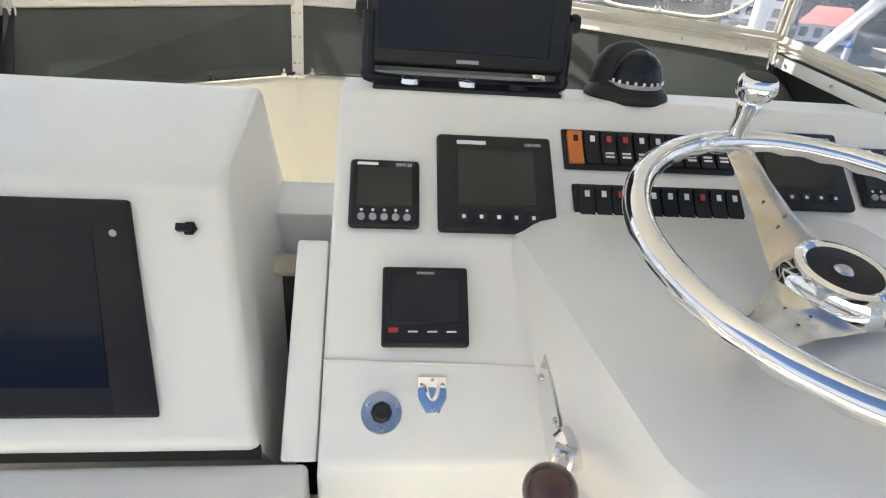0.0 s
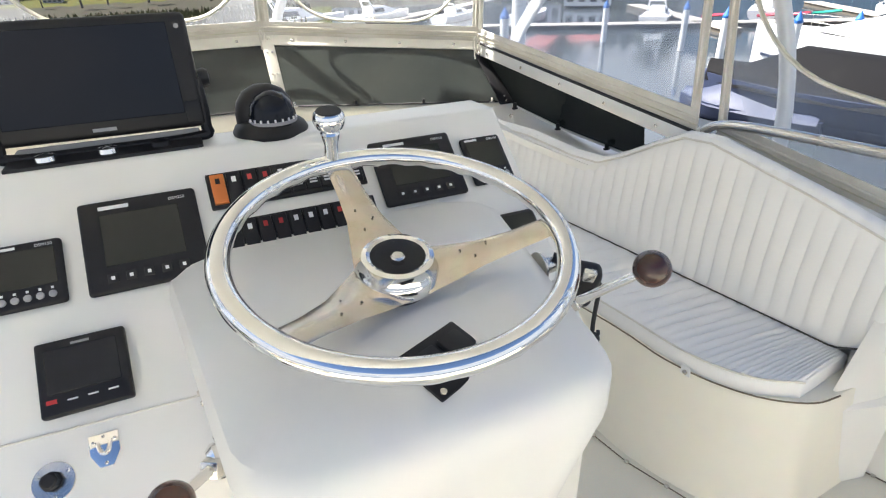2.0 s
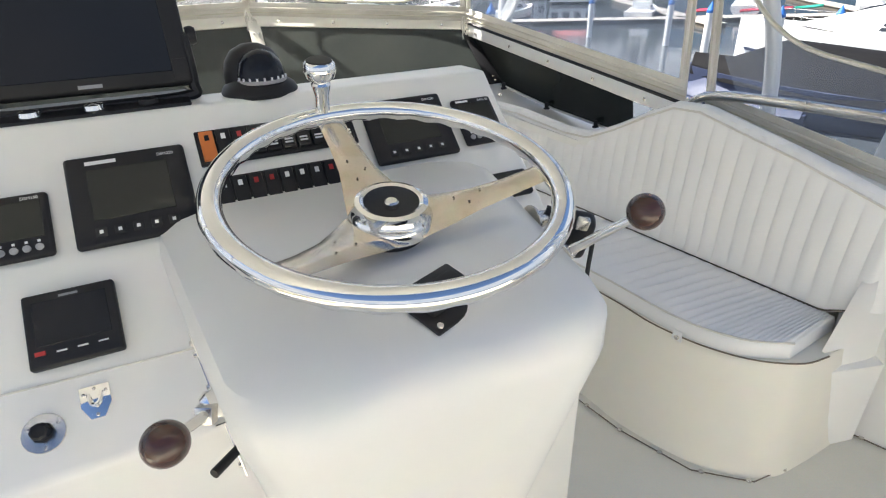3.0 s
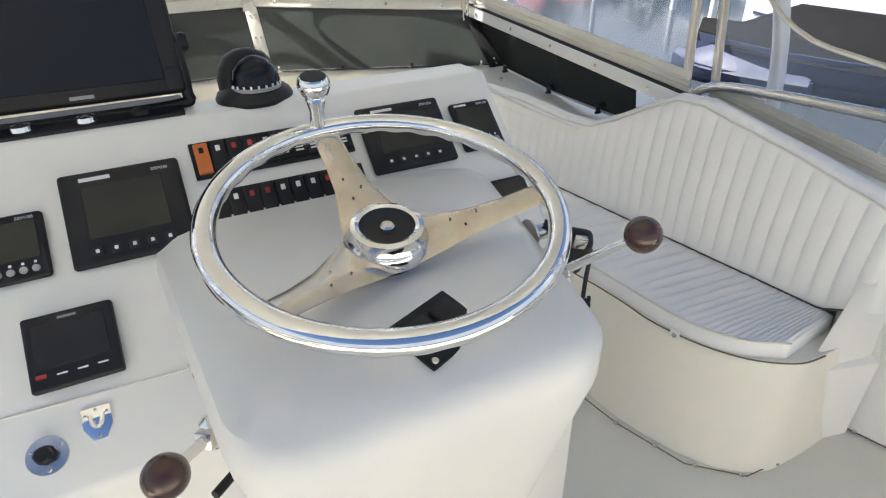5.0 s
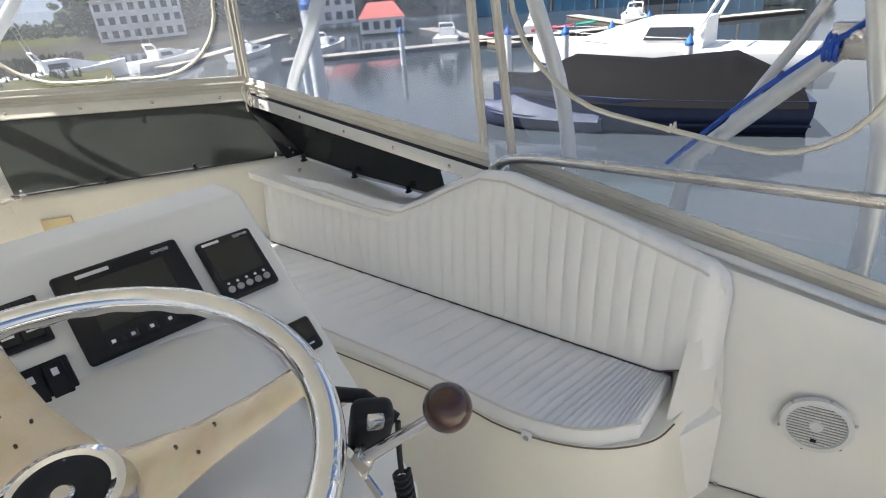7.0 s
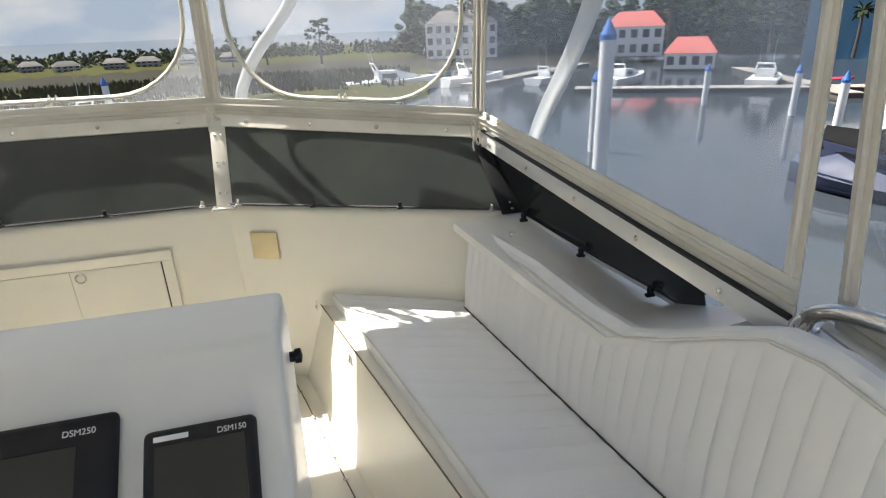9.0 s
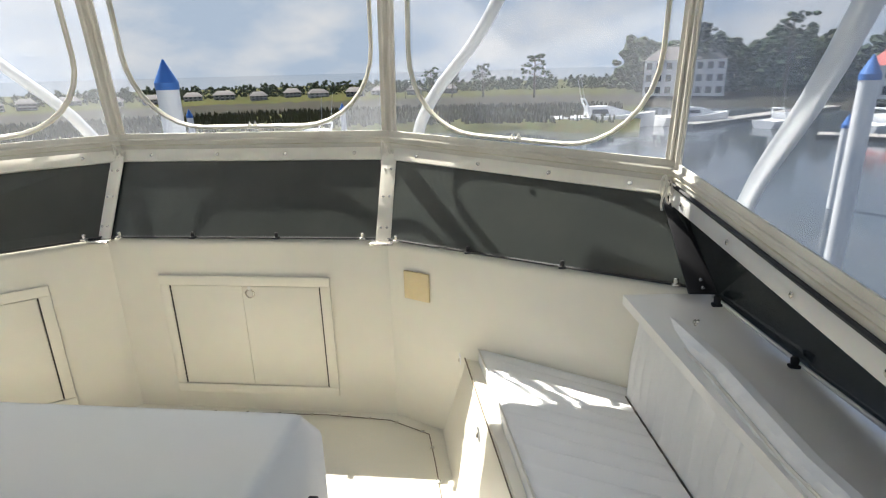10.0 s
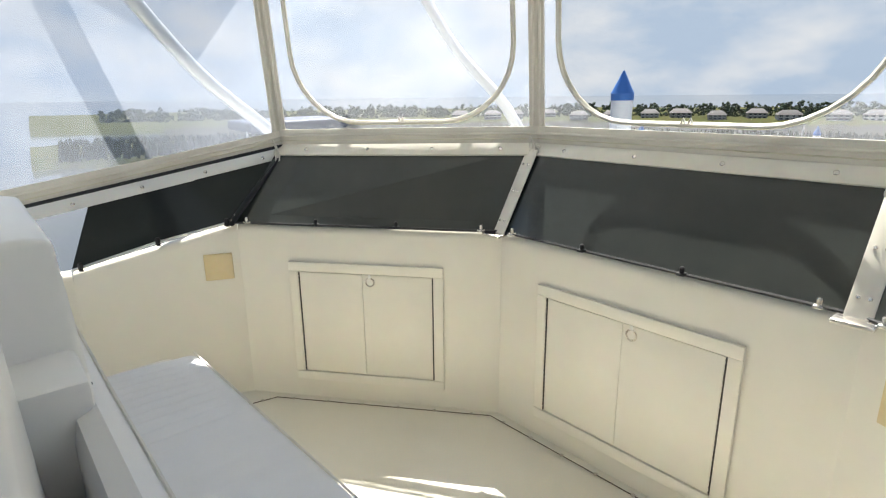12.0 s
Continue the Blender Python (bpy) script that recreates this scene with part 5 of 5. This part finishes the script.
# ---- outside: water, marsh, far shore ----
SEA = -5.0
solo("water", slab([(-3000, -3000, SEA), (3000, -3000, SEA), (3000, 3000, SEA), (-3000, 3000, SEA)], (0, 0, -0.5)), WATER, "calm grey harbour water", "water", "structure")


def polar(az, d, z=0.0):
    a = radians(az)
    return Vector((d * math.sin(a), d * math.cos(a), z))


def bank(name, az0, az1, d0, d1, z, mat, label, rough=0.35, n=120, m=10):
    """A strip of low ground between two distances, over a range of bearings."""
    bm = bmesh.new()
    rows = []
    for i in range(m + 1):
        row = []
        for k in range(n + 1):
            az = az0 + (az1 - az0) * k / n
            d = d0 + (d1 - d0) * i / m
            wob = 6 * noise.noise((az * 0.15, i * 0.3, 3.1))
            h = SEA - 0.2 if i in (0, m) else z + rough * noise.noise((az * 1.7, d * 0.2, 0.4))
            row.append(bm.verts.new(polar(az, d + wob, h)))
        rows.append(row)
    for i in range(m):
        for k in range(n):
            bm.faces.new((rows[i][k], rows[i][k + 1], rows[i + 1][k + 1], rows[i + 1][k]))
    return solo(name, bm, mat, label, "marsh", "structure")


bank("marsh", -85, 14, 60, 88, SEA + 0.9, MARSH, "yellow-green salt marsh grass")
bank("marsh_far", -75, 30, 95, 150, SEA + 0.55, MUD, "dark far marsh edge")
bank("shore_far", -85, 75, 122, 260, SEA + 1.2, MARSH, "yellow-green low far shore", 0.3)


def tufts(name, az0, az1, d0, d1, z, n, mat, label):
    """Grass tufts as small upright blades."""
    rng = random.Random(5)
    v, f = [], []
    for _ in range(n):
        p = polar(rng.uniform(az0, az1), rng.uniform(d0, d1), z)
        for b in range(3):
            q = rng.uniform(0, 6.28)
            s = Vector((math.cos(q), math.sin(q), 0)) * 0.22
            h = rng.uniform(0.5, 1.0)
            k = len(v)
            v += [(p - s) * U, (p + s) * U, (p + s * rng.uniform(-0.6, 0.6) + Vector((0, 0, h))) * U]
            f.append((k, k + 1, k + 2))
    me = bpy.data.meshes.new(name)
    me.from_pydata(v, [], f)
    me.materials.append(mat)
    return tagged(new(name, me), label, "grass", kind="stuff")


tufts("marsh_grass_tufts", -83, 12, 61, 87, SEA + 0.8, 6000, MARSH, "yellow-green marsh grass blades")


def blob(bm_v, bm_f, c, r, rng, flat=0.8):
    """One uneven leaf clump, added to vertex and face lists."""
    k = len(bm_v)
    n, m = 6, 4
    for i in range(m + 1):
        t = math.pi * i / m
        for j in range(n):
            q = 2 * math.pi * j / n + 0.5 * i
            s = r * rng.uniform(0.65, 1.25)
            bm_v.append((c + Vector((s * math.sin(t) * math.cos(q), s * math.sin(t) * math.sin(q), s * flat * math.cos(t)))) * U)
    for i in range(m):
        for j in range(n):
            bm_f.append((k + i * n + j, k + i * n + (j + 1) % n, k + (i + 1) * n + (j + 1) % n, k + (i + 1) * n + j))


def woods(name, az0, az1, d0, d1, h0, h1, n, label):
    rng = random.Random(len(name) * 7 + n)
    v, f = [], []
    for _ in range(n):
        az = rng.uniform(az0, az1)
        p = polar(az, rng.uniform(d0, d1), SEA + 1.0)
        top = (h0 + (h1 - h0) * rng.random()) * (0.75 + 0.5 * (0.5 + 0.5 * noise.noise((az * 0.22, 2.2, 7))))
        for _ in range(11):
            z = top * rng.uniform(0.1, 1.0)
            w = 0.45 * top * (1.15 - z / top)
            blob(v, f, p + Vector((rng.uniform(-w, w), rng.uniform(-w, w), z)), top * rng.uniform(0.06, 0.14), rng)
    me = bpy.data.meshes.new(name)
    me.from_pydata(v, [], f)
    me.materials.append(LEAF)
    return tagged(new(name, me), label, "woods", kind="stuff")


woods("far_woods", -80, 22, 142, 160, 2.0, 3.3, 900, "dark far treeline behind the houses")
woods("near_woods", 12, 75, 118, 140, 6.0, 10.5, 520, "dark trees on the near shore")


def tree(p, h, label, seed):
    rng = random.Random(seed)
    p = Vector(p)
    t = thing("tree", label, "tree", tuple(p), "shore trees")
    bend = Vector((rng.uniform(-0.4, 0.4), rng.uniform(-0.4, 0.4), 0))
    trunk = [p, p + bend * 0.5 + Vector((0, 0, h * 0.5)), p + bend + Vector((0, 0, h * 0.95))]
    limbs = [tube(curve_through(trunk, 5), [h * 0.03 * (1 - 0.07 * k) for k in range(11)], 8)]
    v, f = [], []
    for k in range(9):
        z = h * (0.45 + 0.055 * k)
        q = k * 2.4
        tip = p + bend * z / h + Vector((math.cos(q), math.sin(q), 0.35)) * h * (0.27 - 0.018 * k) + Vector((0, 0, z))
        limbs.append(tube([p + bend * z / h + Vector((0, 0, z)), tip], [h * 0.010, h * 0.004], 6))
        for _ in range(10):
            blob(v, f, tip + Vector((rng.uniform(-1, 1), rng.uniform(-1, 1), rng.uniform(-0.4, 0.6))) * h * 0.10, h * rng.uniform(0.02, 0.055), rng, 0.6)
    part("trunk", joined(*limbs), BARK, t, "tapered trunk with limbs")
    me = bpy.data.meshes.new("crown")
    me.from_pydata([Vector(q) - ORG[t.name] for q in v], [], f)
    me.materials.append(LEAF)
    crown = new("crown", me)
    crown.parent = t


for az, d, h, s in ((-6.5, 112, 6.0, 1), (-4.6, 116, 5.2, 2), (-9.2, 120, 3.8, 3), (-1.5, 118, 6.5, 4), (3.5, 112, 8.0, 5), (18, 112, 12, 6), (25, 110, 13, 7), (36, 108, 12, 8), (44, 106, 11, 9)):
    tree(polar(az, d, SEA + 0.9), h, "dark leafy shore tree against the sky", s)


def house(p, w, dpt, h, turn, mat, roof, label, storeys=2, cols=4):
    t = thing("house", label, "house", tuple(p), "shore houses")
    m = Matrix.Translation(p) @ Euler((0, 0, radians(turn))).to_matrix().to_4x4()
    part("wall", moved(bx((-w / 2, -dpt / 2, 0), (w / 2, dpt / 2, h)), m), mat, t)
    part("roof", moved(slab([(-w / 2 - 0.2, -dpt / 2 - 0.2, h), (w / 2 + 0.2, -dpt / 2 - 0.2, h), (w * 0.3, 0, h + dpt * 0.38), (-w * 0.3, 0, h + dpt * 0.38)], (0, 0.02, 0)), m), roof, t)
    part("roof", moved(slab([(-w / 2 - 0.2, dpt / 2 + 0.2, h), (w / 2 + 0.2, dpt / 2 + 0.2, h), (w * 0.3, 0, h + dpt * 0.38), (-w * 0.3, 0, h + dpt * 0.38)], (0, 0.02, 0)), m), roof, t)
    for s in (-1, 1):
        part("roof", moved(slab([(s * (w / 2 + 0.2), -dpt / 2 - 0.2, h), (s * (w / 2 + 0.2), dpt / 2 + 0.2, h), (s * w * 0.3, 0, h + dpt * 0.38)], (0.02, 0, 0)), m), roof, t)
    for i in range(storeys):
        for k in range(cols):
            x = -w / 2 + w * (k + 0.5) / cols
            z = h * (i + 0.25) / storeys
            win = part("window", moved(bx((x - w / cols * 0.28, -dpt / 2 - 0.03, z), (x + w / cols * 0.28, -dpt / 2 + 0.02, z + h / storeys * 0.55)), m), GLASSD, t, "dark window")
            part("sill", moved(bx((x - w / cols * 0.32, -dpt / 2 - 0.08, z - 0.06), (x + w / cols * 0.32, -dpt / 2, z)), m), HULL, win)


rng = random.Random(11)
for k in range(15):
    az = -47 + 3.0 * k + rng.uniform(-0.7, 0.7)
    house(polar(az, 136 + rng.uniform(-3, 3), SEA + 1.0), rng.uniform(3.0, 4.4), 2.4, rng.uniform(0.9, 1.3), -az + rng.uniform(-15, 15), SIDING, ROOF, "grey shingled shore house among trees")
house(polar(17, 112, SEA + 1), 13, 6, 6.0, -17, HULL, ROOF, "long white apartment house behind the trees", 3, 8)
house(polar(33, 104, SEA + 1), 9, 6, 4.5, -33, HULL, REDROOF, "white waterfront house with a red roof", 2, 5)
house(polar(38, 84, SEA + 0.4), 6, 5, 1.9, -38, HULL, REDROOF, "low dock house with a bright red roof", 1, 4)

# blue shed with palms
shed = thing("storage_shed", "long blue metal dry-stack boat shed", "shed", tuple(polar(60, 112, SEA)))
SM = Matrix.Translation(polar(60, 112, SEA)) @ Euler((0, 0, radians(-52))).to_matrix().to_4x4()
part("wall", moved(bx((-26, -5, 0), (22, 5, 9.5)), SM), BLUEWALL, shed, "blue ribbed metal wall")
part("roof", moved(slab([(-26.4, -5.4, 9.5), (22.4, -5.4, 9.5), (22.4, 0, 11), (-26.4, 0, 11)], (0, 0, 0.2)), SM), HULL, shed, "pale metal roof")
part("door", moved(bx((2, -5.1, 0), (9, -4.95, 7)), SM), GLASSD, shed, "dark open door")
for k in range(20):
    part("rib", moved(bx((-25 + 2.4 * k, -5.12, 0), (-24.8 + 2.4 * k, -5, 9.4)), SM), BLUEWALL, shed)


def palm(p, h, seed):
    r = random.Random(seed)
    p = Vector(p)
    t = thing("palm_tree", "tall cabbage palm with a round head of fronds", "palm", tuple(p), "palms")
    part("trunk", tube([p, p + Vector((0.1, 0, h * 0.5)), p + Vector((0, 0, h))], [0.22, 0.17, 0.16], 8), BARK, t)
    fr = bmesh.new()
    for k in range(22):
        q, e = r.uniform(0, 6.28), r.uniform(-0.6, 1.1)
        d = Vector((math.cos(q) * math.cos(e), math.sin(q) * math.cos(e), math.sin(e)))
        s = Vector((-math.sin(q), math.cos(q), 0))
        c = p + Vector((0, 0, h))
        a = [c, c + d * 0.8 + s * 0.32, c + d * 1.6 + s * 0.1 - Vector((0, 0, 0.35)), c + d * 1.6 - s * 0.1 - Vector((0, 0, 0.35)), c + d * 0.8 - s * 0.32]
        fr = joined(fr, slab(a, (0, 0, 0.03)))
    part("frond_head", fr, LEAF, t, "green fan fronds")


for k in range(6):
    palm(polar(50 + 4.0 * k, 92, SEA + 1.0), 5.6 + 0.5 * (k % 3), 20 + k)


# ---- marina ----
def piling(p, h, r, label="white sleeved dock piling with a blue cone cap"):
    p = Vector(p)
    t = thing("dock_piling", label, "piling", tuple(p), "dock pilings")
    part("sleeve", lathe([(r * 1.02, 0), (r, h * 0.3), (r, h)], 20, Matrix.Translation(p)), PILE, t)
    part("cap_band", lathe([(r * 1.06, h - 0.02), (r * 1.07, h + r * 0.55), (r * 1.0, h + r * 0.6)], 20, Matrix.Translation(p)), BLUECAP, t, "blue cap band")
    part("cap_cone", lathe([(r * 1.05, h + r * 0.58), (r * 0.5, h + r * 1.7), (0.015, h + r * 2.6)], 20, Matrix.Translation(p)), BLUECAP, t, "blue pointed cap")


for p, top in (((-4.75, 9.7, SEA), 1.25), ((8.4, 12.75, SEA), 1.05)):
    piling(p, top - SEA, 0.185)
for az, d, top, r in ((-28.5, 40, -1.1, 0.20), (-14.5, 42, -1.2, 0.20), (31.0, 31, -1.4, 0.22), (50.5, 38, -2.0, 0.22), (60.0, 42, -2.4, 0.22), (56, 36, -2.0, 0.22), (47, 46, -2.2, 0.22), (67, 34, -2.6, 0.22), (63, 52, -2.6, 0.22), (40, 50, -2.4, 0.22)):
    piling(polar(az, d, SEA), top - SEA, r)


def dock(a, b, w, label):
    a, b = Vector(a), Vector(b)
    d = (b - a).normalized()
    s = Vector((-d.y, d.x, 0)) * w / 2
    t = thing("floating_dock", label, "dock", tuple((a + b) / 2), "docks")
    n = max(6, int((b - a).length / 1.4))
    part("float", slab([a - s * 0.9, b - s * 0.9, b + s * 0.9, a + s * 0.9], (0, 0, 0.35)), SEAM, t, "dark float")
    for k in range(n):
        p, q = lerp(a, b, (k + 0.03) / n), lerp(a, b, (k + 0.97) / n)
        z = Vector((0, 0, 0.36))
        part("plank", slab([p - s + z, q - s + z, q + s + z, p + s + z], (0, 0, 0.08)), DOCK, t)


dock((28, 52, SEA), (78, 22, SEA), 2.4, "long grey plank floating dock")
dock((44, 36, SEA), (56, 62, SEA), 2.0, "grey plank finger dock")
dock((58, 28, SEA), (74, 50, SEA), 2.0, "grey plank finger dock")
dock((20, 62, SEA), (46, 84, SEA), 2.2, "grey plank floating dock by the shore")
dock((-60, 40, SEA), (-22, 58, SEA), 2.0, "grey plank dock by the marsh")


def boat(p, turn, L, B, label, seed, hull=HULL, cabin=True, mast=0.0, cover=None, rails=True):
    """A motor boat: lofted hull, deck, cabin with windows, rails, optional mast or cover."""
    r = random.Random(seed)
    t = thing("motor_yacht" if not mast else "sailboat", label, "boat", tuple(p), "moored boats")
    m = Matrix.Translation(p) @ Euler((0, 0, radians(turn))).to_matrix().to_4x4()
    H = L * 0.105
    secs = []
    for f in (0.0, 0.15, 0.35, 0.55, 0.72, 0.86, 0.95, 1.0):
        w = B / 2 * (1.0 if f < 0.5 else max(0.02, math.cos((f - 0.5) * math.pi) ** 0.75 if f < 1 else 0.02))
        y = -L / 2 + L * f
        sh = H * (1 + 0.35 * f * f)
        secs.append([(-w, y, sh), (-w * 0.97, y, sh * 0.6), (-w * 0.75, y, 0.02), (0, y, -0.2), (w * 0.75, y, 0.02), (w * 0.97, y, sh * 0.6), (w, y, sh), (0, y, sh + 0.04)])
    part("hull", moved(loft(secs), m), hull, t)
    part("boot_stripe", moved(loft([[(-x * 1.004, y, z) for x, y, z in ((abs(s[1][0]), s[1][1], s[1][2] * 0.55), (abs(s[1][0]) * 0.97, s[1][1], s[1][2] * 0.42), (abs(s[1][0]) * 0.9, s[1][1], s[1][2] * 0.48))] for s in secs[:-1]]), m), NAVY, t, "dark stripe along the hull")
    if cabin:
        c0, c1 = -0.18 * L, 0.16 * L
        w = B * 0.33
        cab = part("cabin", moved(loft([[(-w, c0, H * 1.05), (w, c0, H * 1.05), (w * 0.8, c0, H * 1.95), (-w * 0.8, c0, H * 1.95)], [(-w, c1 * 0.3, H * 1.1), (w, c1 * 0.3, H * 1.1), (w * 0.8, c1 * 0.2, H * 1.95), (-w * 0.8, c1 * 0.2, H * 1.95)], [(-w * 0.6, c1 + 0.12 * L, H * 1.3), (w * 0.6, c1 + 0.12 * L, H * 1.3), (w * 0.55, c1 + 0.10 * L, H * 1.36), (-w * 0.55, c1 + 0.10 * L, H * 1.36)]]), m), hull, t)
        part("windscreen", moved(slab([(-w * 0.72, c1 * 0.42, H * 1.88), (w * 0.72, c1 * 0.42, H * 1.88), (w * 0.62, c1 * 0.95, H * 1.56), (-w * 0.62, c1 * 0.95, H * 1.56)], (0, 0.03, 0.06)), m), GLASSD, cab, "dark raked windscreen")
        for s in (-1, 1):
            part("side_window", moved(slab([(s * w * 0.98, c0 * 0.8, H * 1.3), (s * w * 0.99, 0.02 * L, H * 1.3), (s * w * 0.88, 0, H * 1.7), (s * w * 0.88, c0 * 0.8, H * 1.7)], (s * 0.04, 0, 0.0)), m), GLASSD, cab, "dark side window")
        part("radar_arch", moved(tube([(-w, c0 * 0.9, H * 1.6), (-w * 0.8, c0 * 1.2, H * 2.6), (w * 0.8, c0 * 1.2, H * 2.6), (w, c0 * 0.9, H * 1.6)], 0.10, 8), m), hull, t, "white radar arch")
        for s in (-1, 1):
            part("antenna", moved(tube([(s * w * 0.6, c0 * 1.2, H * 2.6), (s * w * 0.75, c0 * 1.5, H * 2.6 + 2.6)], [0.02, 0.008], 6), m), hull, t)
    if cover:
        pts = []
        for f in (0.02, 0.2, 0.45, 0.7, 0.85, 0.97):
            w = B / 2 * (1.04 if f < 0.5 else max(0.05, math.cos((f - 0.5) * math.pi) ** 0.75)) * 1.03
            y = -L / 2 + L * f
            sh = H * (1 + 0.35 * f * f)
            pk = sh + B * (0.30 if 0.15 < f < 0.8 else 0.10) * (1 + 0.12 * math.sin(9 * f))
            pts.append([(-w, y, sh * 0.82), (-w * 0.9, y, sh + 0.06), (-w * 0.35, y, pk * 0.95), (0, y, pk), (w * 0.35, y, pk * 0.95), (w * 0.9, y, sh + 0.06), (w, y, sh * 0.82)])
        part("cover", moved(loft(pts), m), cover, t, "taut dark canvas cover")
    if mast:
        part("mast", moved(tube([(0, 0.05 * L, H), (0, 0.05 * L, H + mast)], [0.09, 0.05], 8), m), ALU, t, "tall aluminium mast")
        part("boom", moved(tube([(0, 0.05 * L, H + 1.2), (0, -0.35 * L, H + 1.3)], 0.12, 8), m), NAVY, t, "boom with a furled blue sail")
        for s in (-1, 1):
            part("stay", moved(tube([(0, 0.05 * L, H + mast), (s * B * 0.45, 0, H)], 0.012, 5), m), STEEL, t)
    if rails:
        for s in (-1, 1):
            pts = [(s * B / 2 * (0.94 if f < 0.5 else max(0.05, math.cos((f - 0.5) * math.pi) ** 0.75) * 0.94), -L / 2 + L * f, H * (1 + 0.35 * f * f) + 0.65) for f in (0.35, 0.5, 0.62, 0.74, 0.85, 0.95, 0.99)]
            part("bow_rail", moved(tube(pts, 0.02, 6), m), STEEL, t, "thin steel bow rail")
            for q in pts[::1]:
                part("stanchion", moved(tube([q, (q[0], q[1], q[2] - 0.68)], 0.015, 5), m), STEEL, t)
    return t


boat((35.0, 17.0, SEA), 10, 17.0, 5.2, "large white motor yacht moored alongside", 1)
boat((24.0, 12.2, SEA), 28, 13.0, 4.8, "boat under a taut black canvas cover", 2, NAVY, False, 0, COVER, False)
boat((21.5, 15.5, SEA), 20, 6.0, 2.6, "small boat under a navy cover", 3, NAVY, False, 0, NAVY, False)
boat((46, 47, SEA), -50, 8, 2.7, "white motor boat at the dock", 5, rails=False)
boat((36, 56, SEA), -60, 8, 2.7, "white motor boat at the dock", 6, rails=False)
boat((30, 62, SEA), -60, 7, 2.5, "white motor boat at the dock", 7, rails=False)
boat((58, 44, SEA), -55, 9, 2.8, "white sailboat with a blue furled sail", 8, HULL, True, 11.0, None, False)
boat((66, 36, SEA), -55, 9, 2.8, "white sailboat with a blue furled sail", 9, HULL, True, 12.0, None, False)
boat((22, 66, SEA), -70, 9, 3.0, "white motor boat near the shore", 10, rails=False)
boat((12, 64, SEA), -85, 11, 3.6, "white motor yacht near the shore", 11, rails=False)
boat((-16, 50, SEA), 60, 8, 2.6, "white fishing boat with whip antennas", 12, rails=False)
boat((-24, 14, SEA), -20, 10, 3.4, "white sport boat in the next slip", 13)
top = thing("boat_hardtop", "dark canvas hardtop of the neighbouring boat", "hardtop", (-24, 14, SEA + 2.4))
part("canopy", slab([(-26.2, 10.5, -0.1), (-22.2, 10.0, -0.1), (-21.8, 14.5, 0.0), (-25.6, 15.0, 0.0)], (0, 0, 0.45), 0.15, 3), NAVY, top, "rounded dark canopy")
for x, y in ((-25.6, 11.2), (-22.6, 10.8), (-22.2, 14.0), (-25.2, 14.4)):
    part("leg", tube([(x, y, SEA + 1.4), (x, y, -0.05)], 0.06, 8), ALU, top)
for k, (x, y, mt) in enumerate(((54, 40, KAYAK), (56, 39, KAYAK), (60, 38.5, GREENP), (50, 43, KAYAK))):
    kay = solo("kayak", loft([[(x + 2.2 * (f - 0.5) * 2, y + s * 0.4 * math.sin(math.pi * min(max(f, 0.03), 0.97)), SEA + 0.55 + h) for s, h in ((-1, 0.15), (0, 0.0), (1, 0.15), (0, 0.3))] for f in (0, 0.15, 0.4, 0.6, 0.85, 1)]), mt, "bright plastic kayak stored on the dock", "kayak", group="kayaks")

# bank of broken white cloud round the horizon
cm = bpy.data.materials.new("cloud")
cm.use_nodes = True
n, ln = cm.node_tree.nodes, cm.node_tree.links
for x in list(n):
    n.remove(x)
o, mix, em = n.new("ShaderNodeOutputMaterial"), n.new("ShaderNodeMix"), n.new("ShaderNodeEmission")
co, mp, tx, rp = n.new("ShaderNodeTexCoord"), n.new("ShaderNodeMapping"), n.new("ShaderNodeTexNoise"), n.new("ShaderNodeMapRange")
mp.inputs["Scale"].default_value = (1, 1, 2.2)
tx.inputs["Scale"].default_value, tx.inputs["Detail"].default_value, tx.inputs["Roughness"].default_value = 0.0022, 8, 0.55
rp.inputs["From Min"].default_value, rp.inputs["From Max"].default_value = 0.40, 0.66
mix.data_type = "RGBA"
mix.inputs["A"].default_value, mix.inputs["B"].default_value = (0.145, 0.175, 0.215, 1), (0.25, 0.25, 0.25, 1)
ln.new(co.outputs["Object"], mp.inputs["Vector"])
ln.new(mp.outputs[0], tx.inputs["Vector"])
ln.new(tx.outputs["Fac"], rp.inputs["Value"])
ln.new(rp.outputs[0], mix.inputs["Factor"])
ln.new(mix.outputs["Result"], em.inputs["Color"])
ln.new(em.outputs[0], o.inputs[0])
ringc = [(2600 * math.cos(2 * math.pi * k / 64), 2600 * math.sin(2 * math.pi * k / 64)) for k in range(64)]
solo("cloud_bank", loft([[(x, y, z) for x, y in ringc] for z in (SEA - 0.3, 600, 1200)], cap=False), cm, "broken white summer clouds over pale blue sky", "clouds", "structure")
